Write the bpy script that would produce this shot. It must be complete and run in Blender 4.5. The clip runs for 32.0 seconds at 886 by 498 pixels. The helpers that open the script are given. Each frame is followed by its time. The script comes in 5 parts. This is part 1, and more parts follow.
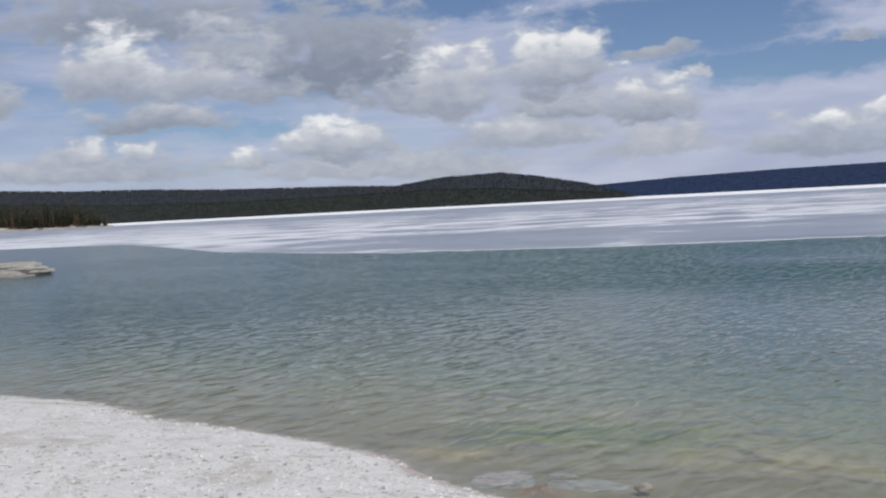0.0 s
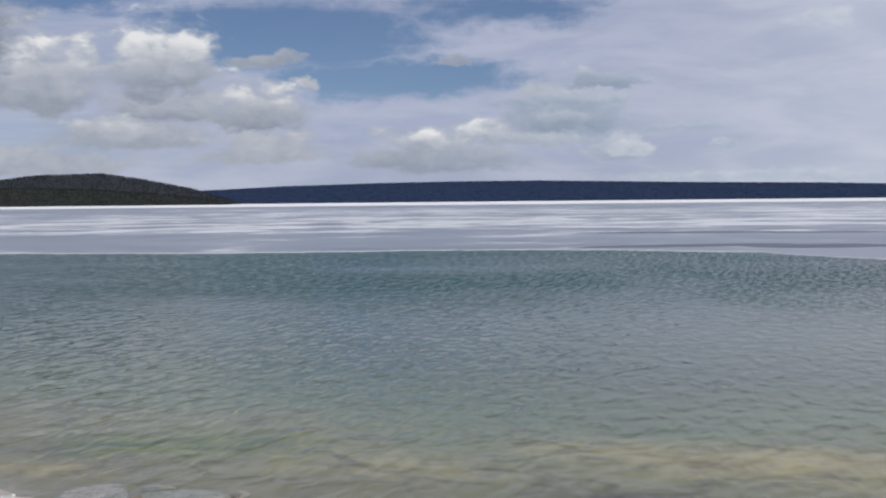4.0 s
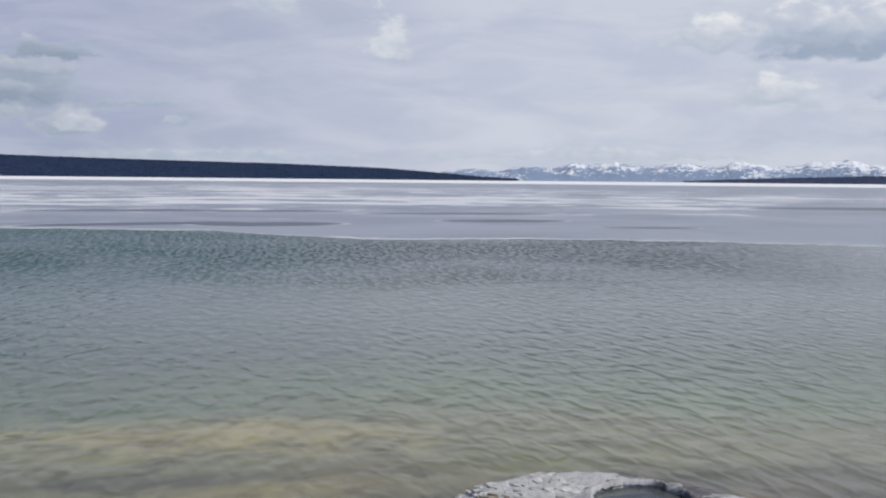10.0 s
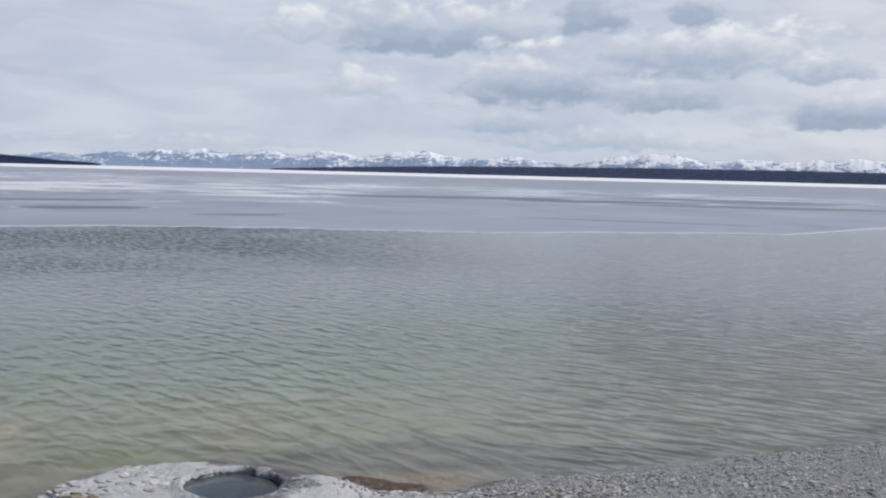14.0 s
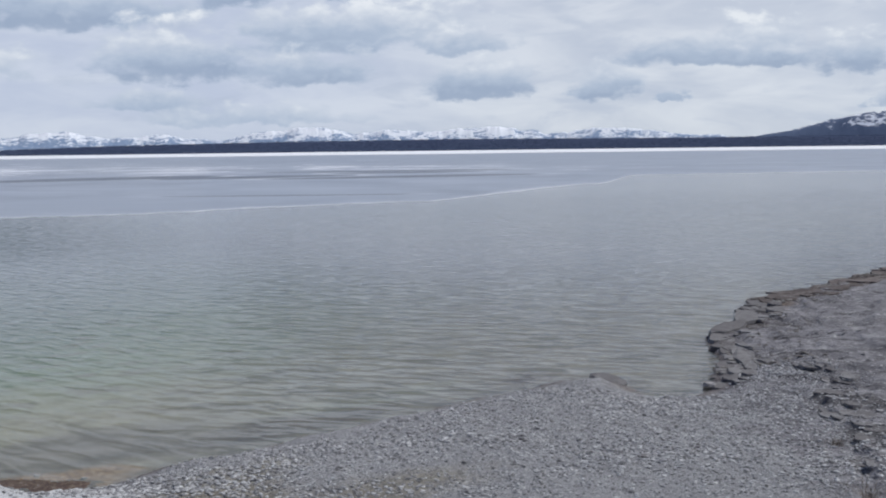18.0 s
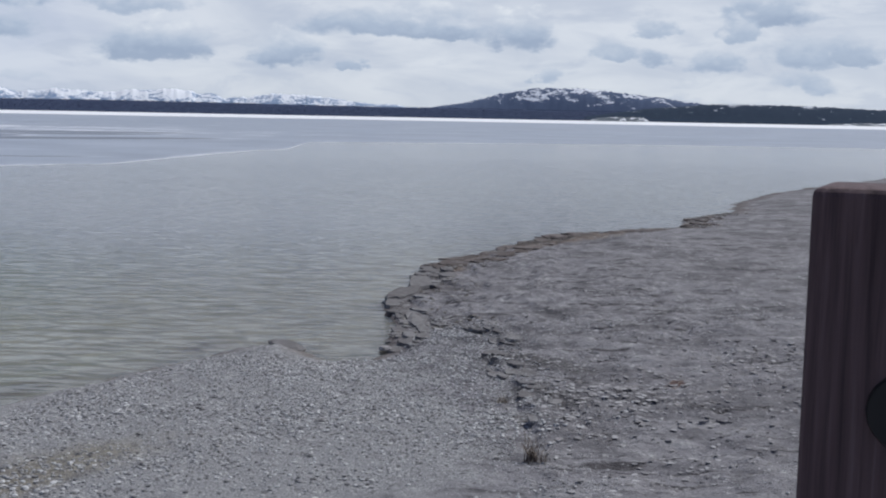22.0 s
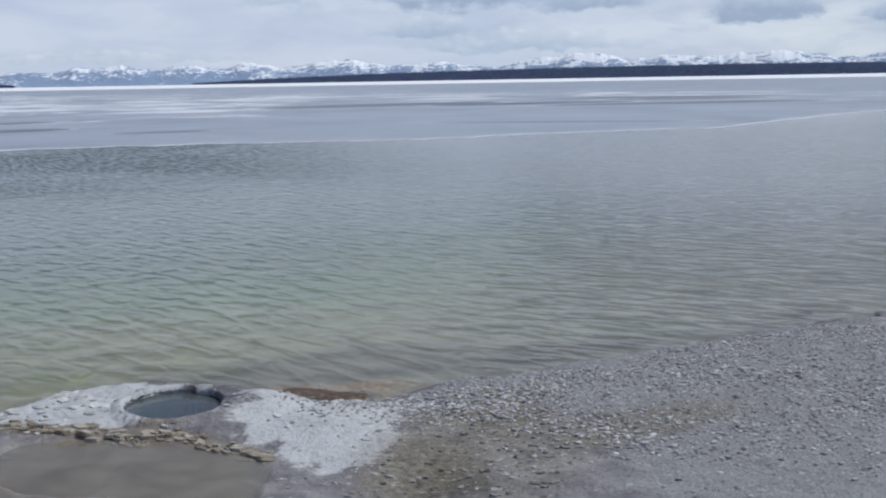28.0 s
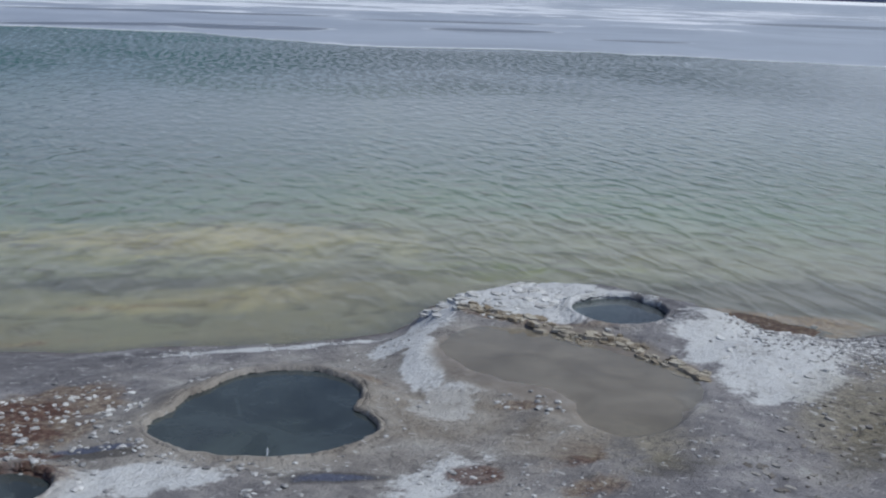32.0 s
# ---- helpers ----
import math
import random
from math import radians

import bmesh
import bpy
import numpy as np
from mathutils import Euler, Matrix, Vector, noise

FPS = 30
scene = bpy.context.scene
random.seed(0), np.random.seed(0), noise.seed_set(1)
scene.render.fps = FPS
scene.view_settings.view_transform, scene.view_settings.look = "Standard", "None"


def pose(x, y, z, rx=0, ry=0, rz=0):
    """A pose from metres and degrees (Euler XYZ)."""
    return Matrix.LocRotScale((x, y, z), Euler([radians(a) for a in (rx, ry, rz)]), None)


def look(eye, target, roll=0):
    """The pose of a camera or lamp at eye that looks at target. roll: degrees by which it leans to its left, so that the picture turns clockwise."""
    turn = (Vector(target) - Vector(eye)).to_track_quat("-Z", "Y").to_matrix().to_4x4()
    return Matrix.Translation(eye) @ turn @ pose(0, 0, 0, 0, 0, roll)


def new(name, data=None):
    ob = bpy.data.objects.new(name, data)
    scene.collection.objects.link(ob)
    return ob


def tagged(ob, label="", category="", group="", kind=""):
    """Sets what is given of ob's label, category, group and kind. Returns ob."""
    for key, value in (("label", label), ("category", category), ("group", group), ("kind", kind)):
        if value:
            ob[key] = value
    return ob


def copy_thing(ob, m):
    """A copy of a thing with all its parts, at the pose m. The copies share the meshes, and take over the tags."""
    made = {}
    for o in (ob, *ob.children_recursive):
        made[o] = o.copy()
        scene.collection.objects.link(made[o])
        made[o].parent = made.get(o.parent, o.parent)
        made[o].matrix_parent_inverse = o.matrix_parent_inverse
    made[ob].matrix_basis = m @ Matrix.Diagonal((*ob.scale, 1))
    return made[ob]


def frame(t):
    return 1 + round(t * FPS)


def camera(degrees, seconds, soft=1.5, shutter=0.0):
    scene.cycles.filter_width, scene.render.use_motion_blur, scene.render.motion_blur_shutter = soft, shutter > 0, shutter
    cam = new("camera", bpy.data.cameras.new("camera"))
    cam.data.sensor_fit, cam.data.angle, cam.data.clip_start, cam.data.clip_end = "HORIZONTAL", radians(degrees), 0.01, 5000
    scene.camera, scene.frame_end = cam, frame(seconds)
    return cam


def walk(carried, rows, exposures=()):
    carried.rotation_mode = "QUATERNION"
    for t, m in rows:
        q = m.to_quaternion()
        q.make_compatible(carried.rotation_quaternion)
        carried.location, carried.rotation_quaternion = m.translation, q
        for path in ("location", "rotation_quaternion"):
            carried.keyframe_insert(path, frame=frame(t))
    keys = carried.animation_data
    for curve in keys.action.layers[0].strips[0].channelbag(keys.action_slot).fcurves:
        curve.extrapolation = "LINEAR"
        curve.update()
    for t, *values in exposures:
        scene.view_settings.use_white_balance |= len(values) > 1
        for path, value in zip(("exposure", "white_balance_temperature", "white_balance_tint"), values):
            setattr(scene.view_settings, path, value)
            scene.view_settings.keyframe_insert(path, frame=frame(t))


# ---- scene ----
LENS = 41.68
# seconds, yaw, pitch, lean of the panning camera
PAN = [
    (0.0, -12.53, -2.16, -2.90),
    (0.5, -15.00, -1.78, -2.60),
    (1.0, -17.13, -1.89, -2.40),
    (1.5, -20.43, -2.07, -2.22),
    (2.0, -22.62, -2.26, -1.97),
    (2.5, -24.64, -2.36, -1.58),
    (3.0, -27.51, -2.81, -1.23),
    (3.5, -29.84, -2.56, -0.84),
    (5.5, -38.45, -2.51, -0.15),
    (6.0, -41.05, -2.41, -0.03),
    (6.5, -43.35, -2.58, 0.00),
    (7.0, -45.30, -2.67, 0.05),
    (7.5, -48.20, -2.74, 0.09),
    (8.0, -51.19, -2.90, 0.17),
    (8.5, -53.20, -3.19, 0.38),
    (9.0, -55.41, -3.31, 0.54),
    (9.5, -56.73, -3.45, 0.48),
    (10.0, -58.38, -3.44, 0.57),
    (10.5, -58.13, -4.29, 0.53),
    (11.0, -61.48, -3.72, 0.78),
    (11.5, -64.15, -3.58, 0.83),
    (12.0, -66.72, -3.46, 0.89),
    (12.5, -69.29, -3.05, 0.94),
    (13.0, -72.35, -3.58, 1.02),
    (13.5, -75.83, -3.89, 1.37),
    (14.0, -78.48, -3.74, 1.43),
    (14.5, -80.07, -3.99, 1.20),
    (15.0, -82.86, -3.92, 1.05),
    (15.5, -84.71, -4.49, 0.92),
    (17.5, -92.90, -4.73, -0.60),
    (18.0, -95.37, -4.88, -0.70),
    (18.5, -97.20, -5.01, -1.22),
    (19.0, -99.69, -5.10, -0.89),
    (19.5, -101.68, -5.30, -0.68),
    (20.0, -104.33, -5.46, -0.28),
    (20.5, -106.72, -5.64, -0.31),
    (21.0, -108.31, -5.61, 0.19),
    (21.5, -110.03, -5.71, 1.24),
    (22.0, -111.15, -6.47, 1.08),
    (22.5, -111.01, -6.38, 0.41),
    (23.0, -110.54, -6.29, 0.45),
    (23.5, -108.87, -6.18, 0.40),
    (24.0, -106.77, -6.00, 0.24),
    (24.5, -104.96, -6.13, -0.09),
    (25.0, -102.10, -6.38, -0.19),
    (25.5, -98.94, -6.71, -0.42),
    (26.0, -93.52, -7.84, -0.40),
    (26.5, -90.79, -8.23, -0.48),
    (28.5, -78.89, -8.34, -0.96),
    (29.0, -76.07, -8.54, -0.75),
    (29.5, -72.37, -9.01, -0.44),
    (30.0, -69.14, -9.71, -0.30),
    (30.5, -66.56, -10.44, 0.52),
    (31.0, -63.90, -10.72, 1.30),
    (31.5, -62.03, -12.01, 1.96),
    (32.0, -59.33, -12.74, 2.10),
]
# seconds, stops, kelvin, tint
EXPOSURES = [(0.0, 0.11, 6500, 10), (6.0, -0.03, 6500, 10), (13.0, 0.05, 6450, 10), (18.0, 0.05, 6200, 9), (24.0, 0.05, 6200, 9), (26.0, -0.06, 6150, 8), (29.0, 0.08, 6000, 7), (32.0, 0.05, 5950, 6)]
EYE = 3.5
cam = camera(LENS, 32.0, soft=2.1, shutter=0.35)
walk(cam, [(t, pose(0, 0, EYE, 0, 0, yaw) @ pose(0, 0, 0, 90 + pitch) @ pose(0, 0, 0, 0, 0, lean)) for t, yaw, pitch, lean in PAN],
     exposures=EXPOSURES)

# ---------------------------------------------------------------- node helpers


class Nodes:
    def __init__(self, tree):
        self.tree = tree
        tree.nodes.clear()

    def add(self, kind):
        return self.tree.nodes.new("ShaderNode" + kind)

    def plug(self, socket, value):
        if isinstance(value, bpy.types.NodeSocket):
            self.tree.links.new(value, socket)
        elif value is not None:
            socket.default_value = value

    def math(self, op, a, b=None, c=None, clamp=False):
        n = self.add("Math")
        n.operation, n.use_clamp = op, clamp
        for i, v in enumerate((a, b, c)):
            self.plug(n.inputs[i], v)
        return n.outputs[0]

    def vmath(self, op, a, b=None):
        n = self.add("VectorMath")
        n.operation = op
        self.plug(n.inputs[0], a)
        self.plug(n.inputs[1], b)
        return n.outputs[0]

    def mix(self, fac, a, b, blend="MIX"):
        n = self.add("MixRGB")
        n.blend_type = blend
        self.plug(n.inputs[0], fac)
        self.plug(n.inputs[1], rgb(a))
        self.plug(n.inputs[2], rgb(b))
        return n.outputs[0]

    def ramp(self, fac, stops, smooth=False):
        n = self.add("ValToRGB")
        r = n.color_ramp
        r.interpolation = "EASE" if smooth else "LINEAR"
        while len(r.elements) < len(stops):
            r.elements.new(0.5)
        for e, (p, col) in zip(r.elements, stops):
            e.position = p
            e.color = rgb(col)
        self.plug(n.inputs[0], fac)
        return n.outputs[0]

    def step(self, value, lo, hi):
        n = self.add("MapRange")
        n.interpolation_type = "SMOOTHSTEP"
        self.plug(n.inputs[0], value)
        n.inputs[1].default_value, n.inputs[2].default_value = lo, hi
        return n.outputs[0]

    def noise(self, vec, scale, detail=4.0, rough=0.55, distort=0.0):
        n = self.add("TexNoise")
        self.plug(n.inputs["Vector"], vec)
        n.inputs["Scale"].default_value = scale
        n.inputs["Detail"].default_value = detail
        n.inputs["Roughness"].default_value = rough
        n.inputs["Distortion"].default_value = distort
        return n.outputs[0]

    def scaled(self, vec, s, loc=(0, 0, 0), rot=(0, 0, 0)):
        n = self.add("Mapping")
        self.plug(n.inputs[0], vec)
        n.inputs[1].default_value, n.inputs[2].default_value, n.inputs[3].default_value = loc, rot, s
        return n.outputs[0]

    def spot(self, vec, centre, radius, turn=0.0):
        """1 at the centre of an ellipse, falling to 0 at its edge."""
        n = self.add("Mapping")
        n.vector_type = "TEXTURE"
        self.plug(n.inputs[0], vec)
        n.inputs[1].default_value = (*centre, 0)
        n.inputs[2].default_value = (0, 0, turn)
        n.inputs[3].default_value = (*radius, 1)
        g = self.add("TexGradient")
        g.gradient_type = "SPHERICAL"
        self.plug(g.inputs[0], n.outputs[0])
        return g.outputs[1]

    def spots(self, vec, rows):
        out = None
        for row in rows:
            u, v, ru, rv = row[:4]
            s = self.spot(vec, (u, v), (ru, rv), row[5] if len(row) > 5 else 0.0)
            if len(row) > 4:
                s = self.math("MULTIPLY", s, row[4])
            out = s if out is None else self.math("MAXIMUM", out, s)
        return out

    def bump(self, height, dist, strength=1.0, normal=None):
        n = self.add("Bump")
        n.inputs["Strength"].default_value = strength
        n.inputs["Distance"].default_value = dist
        self.plug(n.inputs["Height"], height)
        self.plug(n.inputs["Normal"], normal)
        return n.outputs[0]


def rgb(c):
    if isinstance(c, (int, float)):
        return (c, c, c, 1)
    if isinstance(c, tuple) and len(c) == 3:
        return (*c, 1)
    return c


def material(name):
    m = bpy.data.materials.new(name)
    m.use_nodes = True
    return m, Nodes(m.node_tree)


def finish(n, color, rough=0.85, normal=None, spec=0.3, metal=0.0):
    b = n.add("BsdfPrincipled")
    n.plug(b.inputs["Base Color"], rgb(color))
    n.plug(b.inputs["Roughness"], rough)
    n.plug(b.inputs["Specular IOR Level"], spec)
    n.plug(b.inputs["Metallic"], metal)
    n.plug(b.inputs["Normal"], normal)
    out = n.add("OutputMaterial")
    n.tree.links.new(b.outputs[0], out.inputs[0])


# ---------------------------------------------------------------- sky and sun
SUN_AZ, SUN_EL = -165.0, 54.0


def make_world():
    world = bpy.data.worlds.new("sky")
    scene.world = world
    world.use_nodes = True
    n = Nodes(world.node_tree)
    sky = n.add("TexSky")
    sky.sky_type, sky.sun_disc = "NISHITA", False
    sky.sun_elevation, sky.sun_rotation = radians(SUN_EL), radians(-SUN_AZ)
    sky.altitude, sky.air_density, sky.dust_density = 2300, 1.0, 0.6
    blue = n.vmath("MULTIPLY", sky.outputs[0], SKY_GAIN)
    co = n.add("TexCoord").outputs["Generated"]
    sep = n.add("SeparateXYZ")
    n.plug(sep.inputs[0], co)
    x, y, z = sep.outputs
    u = n.math("MULTIPLY", n.math("ARCTAN2", x, y), 57.2958)      # degrees clockwise from +y
    v = n.math("MULTIPLY", n.math("ARCSINE", z), 57.2958)
    com = n.add("CombineXYZ")
    n.plug(com.inputs[0], u)
    n.plug(com.inputs[1], v)
    uv = com.outputs[0]
    # shapes are frayed by bending the directions before the clouds are laid out
    warp = n.add("TexNoise")
    n.plug(warp.inputs["Vector"], n.scaled(uv, (0.55, 0.95, 1)))
    warp.inputs["Scale"].default_value, warp.inputs["Detail"].default_value, warp.inputs["Roughness"].default_value = 1.0, 5.0, 0.6
    frayed = n.vmath("SUBTRACT", warp.outputs["Color"], (0.5, 0.5, 0.5))
    bent = n.add("SeparateXYZ")
    n.plug(bent.inputs[0], n.vmath("ADD", uv, n.vmath("MULTIPLY", frayed, (3.4, 1.3, 0))))
    bu, bv = bent.outputs[0], bent.outputs[1]
    billow = n.noise(n.scaled(uv, (0.55, 1.0, 1), (5, 9, 0)), 1.0, 4.0, 0.52, 0.3)
    wisp = n.noise(n.scaled(uv, (0.055, 0.5, 1), (7, 3, 0)), 1.0, 5.0, 0.6, 0.5)
    streak = n.noise(n.scaled(uv, (0.16, 0.62, 1), (2, 5, 0)), 1.0, 4.0, 0.55, 0.5)
    # thin high veil, thicker to the east, torn over the north
    gap = n.spots(n.vmath("ADD", uv, n.vmath("MULTIPLY", frayed, (9.0, 1.6, 0))), BLUE_GAPS)
    veil = n.math("ADD", n.math("MULTIPLY", n.step(u, -10, 52), 0.8), n.math("MULTIPLY", n.math("SUBTRACT", wisp, 0.42), 1.9))
    veil = n.math("SUBTRACT", veil, n.math("MULTIPLY", gap, 1.9))
    veil = n.math("MULTIPLY_ADD", n.step(veil, -0.45, 0.7), 0.84, 0.06)
    veil = n.math("MAXIMUM", veil, n.math("MULTIPLY", n.step(v, 5.0, 0.3), 0.9))
    veil_col = n.mix(n.step(streak, 0.3, 0.7), (0.36, 0.40, 0.545), (0.47, 0.50, 0.63))
    veil_sun = n.mix(n.step(streak, 0.3, 0.7), (0.535, 0.575, 0.69), (0.64, 0.67, 0.75))
    veil_col = n.mix(n.step(u, 36, 66), veil_col, veil_sun)
    veil_col = n.mix(n.step(u, 84, 104), veil_col, n.mix(n.step(streak, 0.3, 0.7), (0.57, 0.60, 0.67), (0.72, 0.735, 0.77)))
    col = n.mix(veil, blue, veil_col)
    # mottled thin cloud low over the eastern and southern lake
    mottle = n.math("MULTIPLY", n.step(n.noise(n.scaled(uv, (0.24, 0.75, 1), (1, 8, 0)), 1.0, 5.0, 0.6, 0.4), 0.50, 0.66), n.step(u, 62, 80))
    col = n.mix(n.math("MULTIPLY", mottle, 0.45), col, (0.45, 0.50, 0.60))
    # cloud bodies: flat grey bases, bright domed tops
    puff = n.noise(n.scaled(uv, (1.1, 1.9, 1), (3, 4, 0)), 1.0, 3.0, 0.55, 0.4)
    fray = n.math("MULTIPLY_ADD", n.math("SUBTRACT", billow, 0.5), 2.3, 1.08)
    fray = n.math("ADD", fray, n.math("MULTIPLY", n.math("SUBTRACT", puff, 0.5), 0.55))
    body, lit = None, 0.5
    for rows in CLOUD_BANKS:
        for az, base, half, tall, low, high in rows:
            du = n.math("MULTIPLY_ADD", bu, 1 / half, -az / half)
            dv = n.math("MULTIPLY_ADD", bv, 1 / tall, -base / tall)
            q = n.math("MAXIMUM", dv, n.math("MULTIPLY", dv, -3.0))
            r = n.math("MULTIPLY_ADD", du, du, n.math("MULTIPLY", q, q))
            a = n.math("MULTIPLY", n.math("SUBTRACT", fray, r), 1.15, clamp=True)
            shine = n.math("MULTIPLY_ADD", dv, 1.3 * (high - low), low)
            lit = n.math("MULTIPLY_ADD", a, n.math("SUBTRACT", shine, lit), lit)
            body = a if body is None else n.math("MAXIMUM", body, a)
    lit = n.math("ADD", lit, n.math("MULTIPLY", n.math("SUBTRACT", puff, 0.5), 0.30))
    lit = n.math("ADD", lit, n.math("MULTIPLY", n.math("SUBTRACT", billow, 0.5), 0.35))
    shade = n.ramp(lit, [(0.10, (0.30, 0.37, 0.49)), (0.35, (0.40, 0.47, 0.58)), (0.62, (0.58, 0.62, 0.69)), (0.90, (0.82, 0.83, 0.84))])
    dull = n.ramp(lit, [(0.10, (0.215, 0.245, 0.31)), (0.35, (0.31, 0.345, 0.415)), (0.65, (0.47, 0.495, 0.55)), (0.95, (0.78, 0.785, 0.79))])
    shade = n.mix(n.step(u, 24, 50), dull, shade)
    body = n.math("MULTIPLY", n.step(body, 0.0, 1.0), n.math("MULTIPLY_ADD", n.step(u, 60, 80), -0.10, 0.94))
    col = n.mix(body, col, shade)
    # overhead and behind: broken cloud of the same kind
    over = n.step(n.noise(n.vmath("MULTIPLY", co, (1.0, 1.0, 1.6)), 2.2, 5.0, 0.6), 0.48, 0.72)
    col_up = n.mix(n.math("MULTIPLY", over, 0.8), blue, (0.55, 0.58, 0.66))
    col = n.mix(n.step(v, 10.5, 17.0), col, col_up)
    bg = n.add("Background")
    n.plug(bg.inputs[0], col)
    bg.inputs[1].default_value = 1.0
    out = n.add("OutputWorld")
    n.tree.links.new(bg.outputs[0], out.inputs[0])


SKY_GAIN = (0.045, 0.051, 0.062)
# azimuth (clockwise), base elevation, half width, height in degrees, brightness of base and top
BANK_NORTH_GREY = [(-1.0, 8.9, 8.5, 2.4, 0.20, 0.34), (-13.0, 7.5, 6.0, 3.0, 0.30, 0.5), (8.0, 6.5, 6.6, 4.6, 0.10, 0.36), (2.6, 7.3, 3.2, 2.4, 0.34, 0.62), (-0.9, 4.5, 4.2, 1.2, 0.26, 0.62),
                   (-10.0, 5.4, 4.5, 1.8, 0.35, 0.65), (3.6, 5.7, 4.2, 1.0, 0.34, 0.5), (12.0, 5.0, 4.6, 1.6, 0.30, 0.5), (-4.0, 2.2, 7.0, 1.3, 0.42, 0.62), (10.0, 1.8, 9.0, 1.3, 0.46, 0.60),
                   (17.0, 3.0, 5.0, 1.5, 0.42, 0.60), (23.0, 2.3, 4.0, 1.5, 0.48, 0.62)]
BANK_NORTH_WHITE = [(-2.8, 6.3, 3.0, 3.1, 0.38, 1.0), (0.8, 6.1, 3.8, 1.7, 0.42, 0.78), (7.6, 3.0, 3.7, 1.9, 0.45, 1.05), (-4.4, 3.1, 1.6, 1.2, 0.5, 0.9), (-1.6, 3.0, 1.3, 0.9, 0.5, 0.85),
                    (3.3, 2.5, 2.0, 0.8, 0.5, 0.85), (13.4, 5.1, 3.0, 3.6, 0.40, 0.92), (18.6, 4.4, 4.0, 1.9, 0.38, 0.85), (18.6, 5.9, 3.2, 3.3, 0.36, 1.1), (22.8, 4.1, 2.9, 2.3, 0.36, 1.0),
                    (15.8, 3.3, 3.2, 0.8, 0.5, 0.75), (25.4, 5.5, 0.9, 0.6, 0.6, 0.75)]
BANK_NORTHEAST = [(32.0, 1.9, 5.4, 2.0, 0.30, 0.56), (31.0, 2.8, 1.7, 0.8, 0.5, 1.05), (34.4, 3.1, 1.7, 1.0, 0.48, 1.05), (38.1, 3.7, 3.8, 2.7, 0.18, 0.55), (40.1, 5.6, 2.4, 0.8, 0.14, 0.34),
                  (38.5, 4.7, 2.9, 0.4, 0.32, 0.45), (38.0, 3.9, 2.7, 0.4, 0.30, 0.42), (40.5, 2.2, 1.9, 1.2, 0.30, 0.58), (41.2, 2.3, 1.2, 0.5, 0.48, 0.62), (23.6, 6.7, 1.9, 0.6, 0.34, 0.45),
                  (32.7, 6.65, 0.7, 0.5, 0.22, 0.34), (45.6, 2.5, 0.8, 0.45, 0.34, 0.45), (37.0, 2.9, 3.5, 0.6, 0.4, 0.55)]
BANK_THIN = [(47.0, 0.9, 9.0, 0.5, 0.42, 0.5), (66.0, 1.1, 8.0, 0.5, 0.52, 0.6), (43.5, 3.3, 3.2, 0.35, 0.34, 0.42), (55.6, 6.4, 1.3, 2.2, 0.60, 0.70), (50.0, 8.0, 1.6, 0.8, 0.45, 0.5)]
BANK_EAST = [(92.8, 5.6, 6.4, 2.3, 0.45, 0.95), (78.0, 6.3, 6.6, 2.7, 0.14, 0.95), (85.7, 7.4, 2.2, 1.8, 0.15, 0.45), (90.4, 7.6, 1.6, 1.5, 0.2, 0.45), (82.7, 4.0, 4.4, 2.5, 0.14, 0.95),
             (74.2, 3.9, 2.2, 1.6, 0.5, 0.8), (89.4, 5.0, 3.9, 1.9, 0.24, 0.75), (88.9, 3.5, 3.8, 1.7, 0.22, 0.7), (96.9, 2.9, 2.8, 1.6, 0.18, 0.7), (81.5, 2.2, 3.4, 1.0, 0.34, 0.62),
             (86.0, 1.5, 6.0, 0.9, 0.42, 0.62), (71.0, 6.6, 2.4, 1.6, 0.5, 0.85)]
BANK_SOUTHEAST = [(89.3, 5.8, 4.4, 1.5, 0.35, 0.85), (96.2, 5.0, 3.2, 1.2, 0.36, 0.78), (97.5, 3.0, 2.8, 1.7, 0.16, 0.8), (103.4, 2.75, 2.0, 1.7, 0.16, 0.85), (107.5, 4.1, 4.2, 1.3, 0.20, 0.5),
                  (110.2, 4.5, 2.8, 2.4, 0.36, 1.1), (111.0, 4.0, 3.4, 0.8, 0.12, 0.6), (114.3, 3.8, 2.3, 1.9, 0.14, 0.85), (106.7, 2.3, 0.7, 0.6, 0.22, 0.4), (119.3, 3.1, 1.4, 0.9, 0.28, 0.5), (121.0, 2.75, 1.0, 0.8, 0.24, 0.45)]
BANK_SOUTH = [(124.1, 2.5, 1.4, 1.1, 0.22, 0.5), (126.4, 4.8, 2.7, 1.3, 0.12, 0.45), (121.1, 4.1, 1.1, 0.8, 0.32, 0.5), (125.1, 4.1, 1.1, 1.0, 0.30, 0.5), (128.0, 2.8, 2.2, 1.4, 0.26, 0.5),
              (130.3, 3.0, 1.8, 1.1, 0.22, 0.45), (128.1, 1.6, 1.5, 0.9, 0.36, 0.5), (116.2, 1.9, 1.0, 0.6, 0.36, 0.5)]
CLOUD_BANKS = (BANK_NORTH_GREY, BANK_NORTH_WHITE, BANK_NORTHEAST, BANK_THIN, BANK_EAST, BANK_SOUTHEAST, BANK_SOUTH)
BLUE_GAPS = [(25.0, 8.2, 9.0, 2.2), (30.0, 5.9, 8.0, 1.3), (12.0, 10.0, 9.0, 1.3), (8.0, 6.6, 4.0, 1.2, 0.8), (35.0, 9.3, 9.0, 1.3, 0.9), (38.0, 4.6, 6.0, 0.6, 0.6), (-1.0, 9.2, 4.0, 0.9, 0.8), (0.0, 4.3, 6.0, 0.6, 0.5)]
make_world()

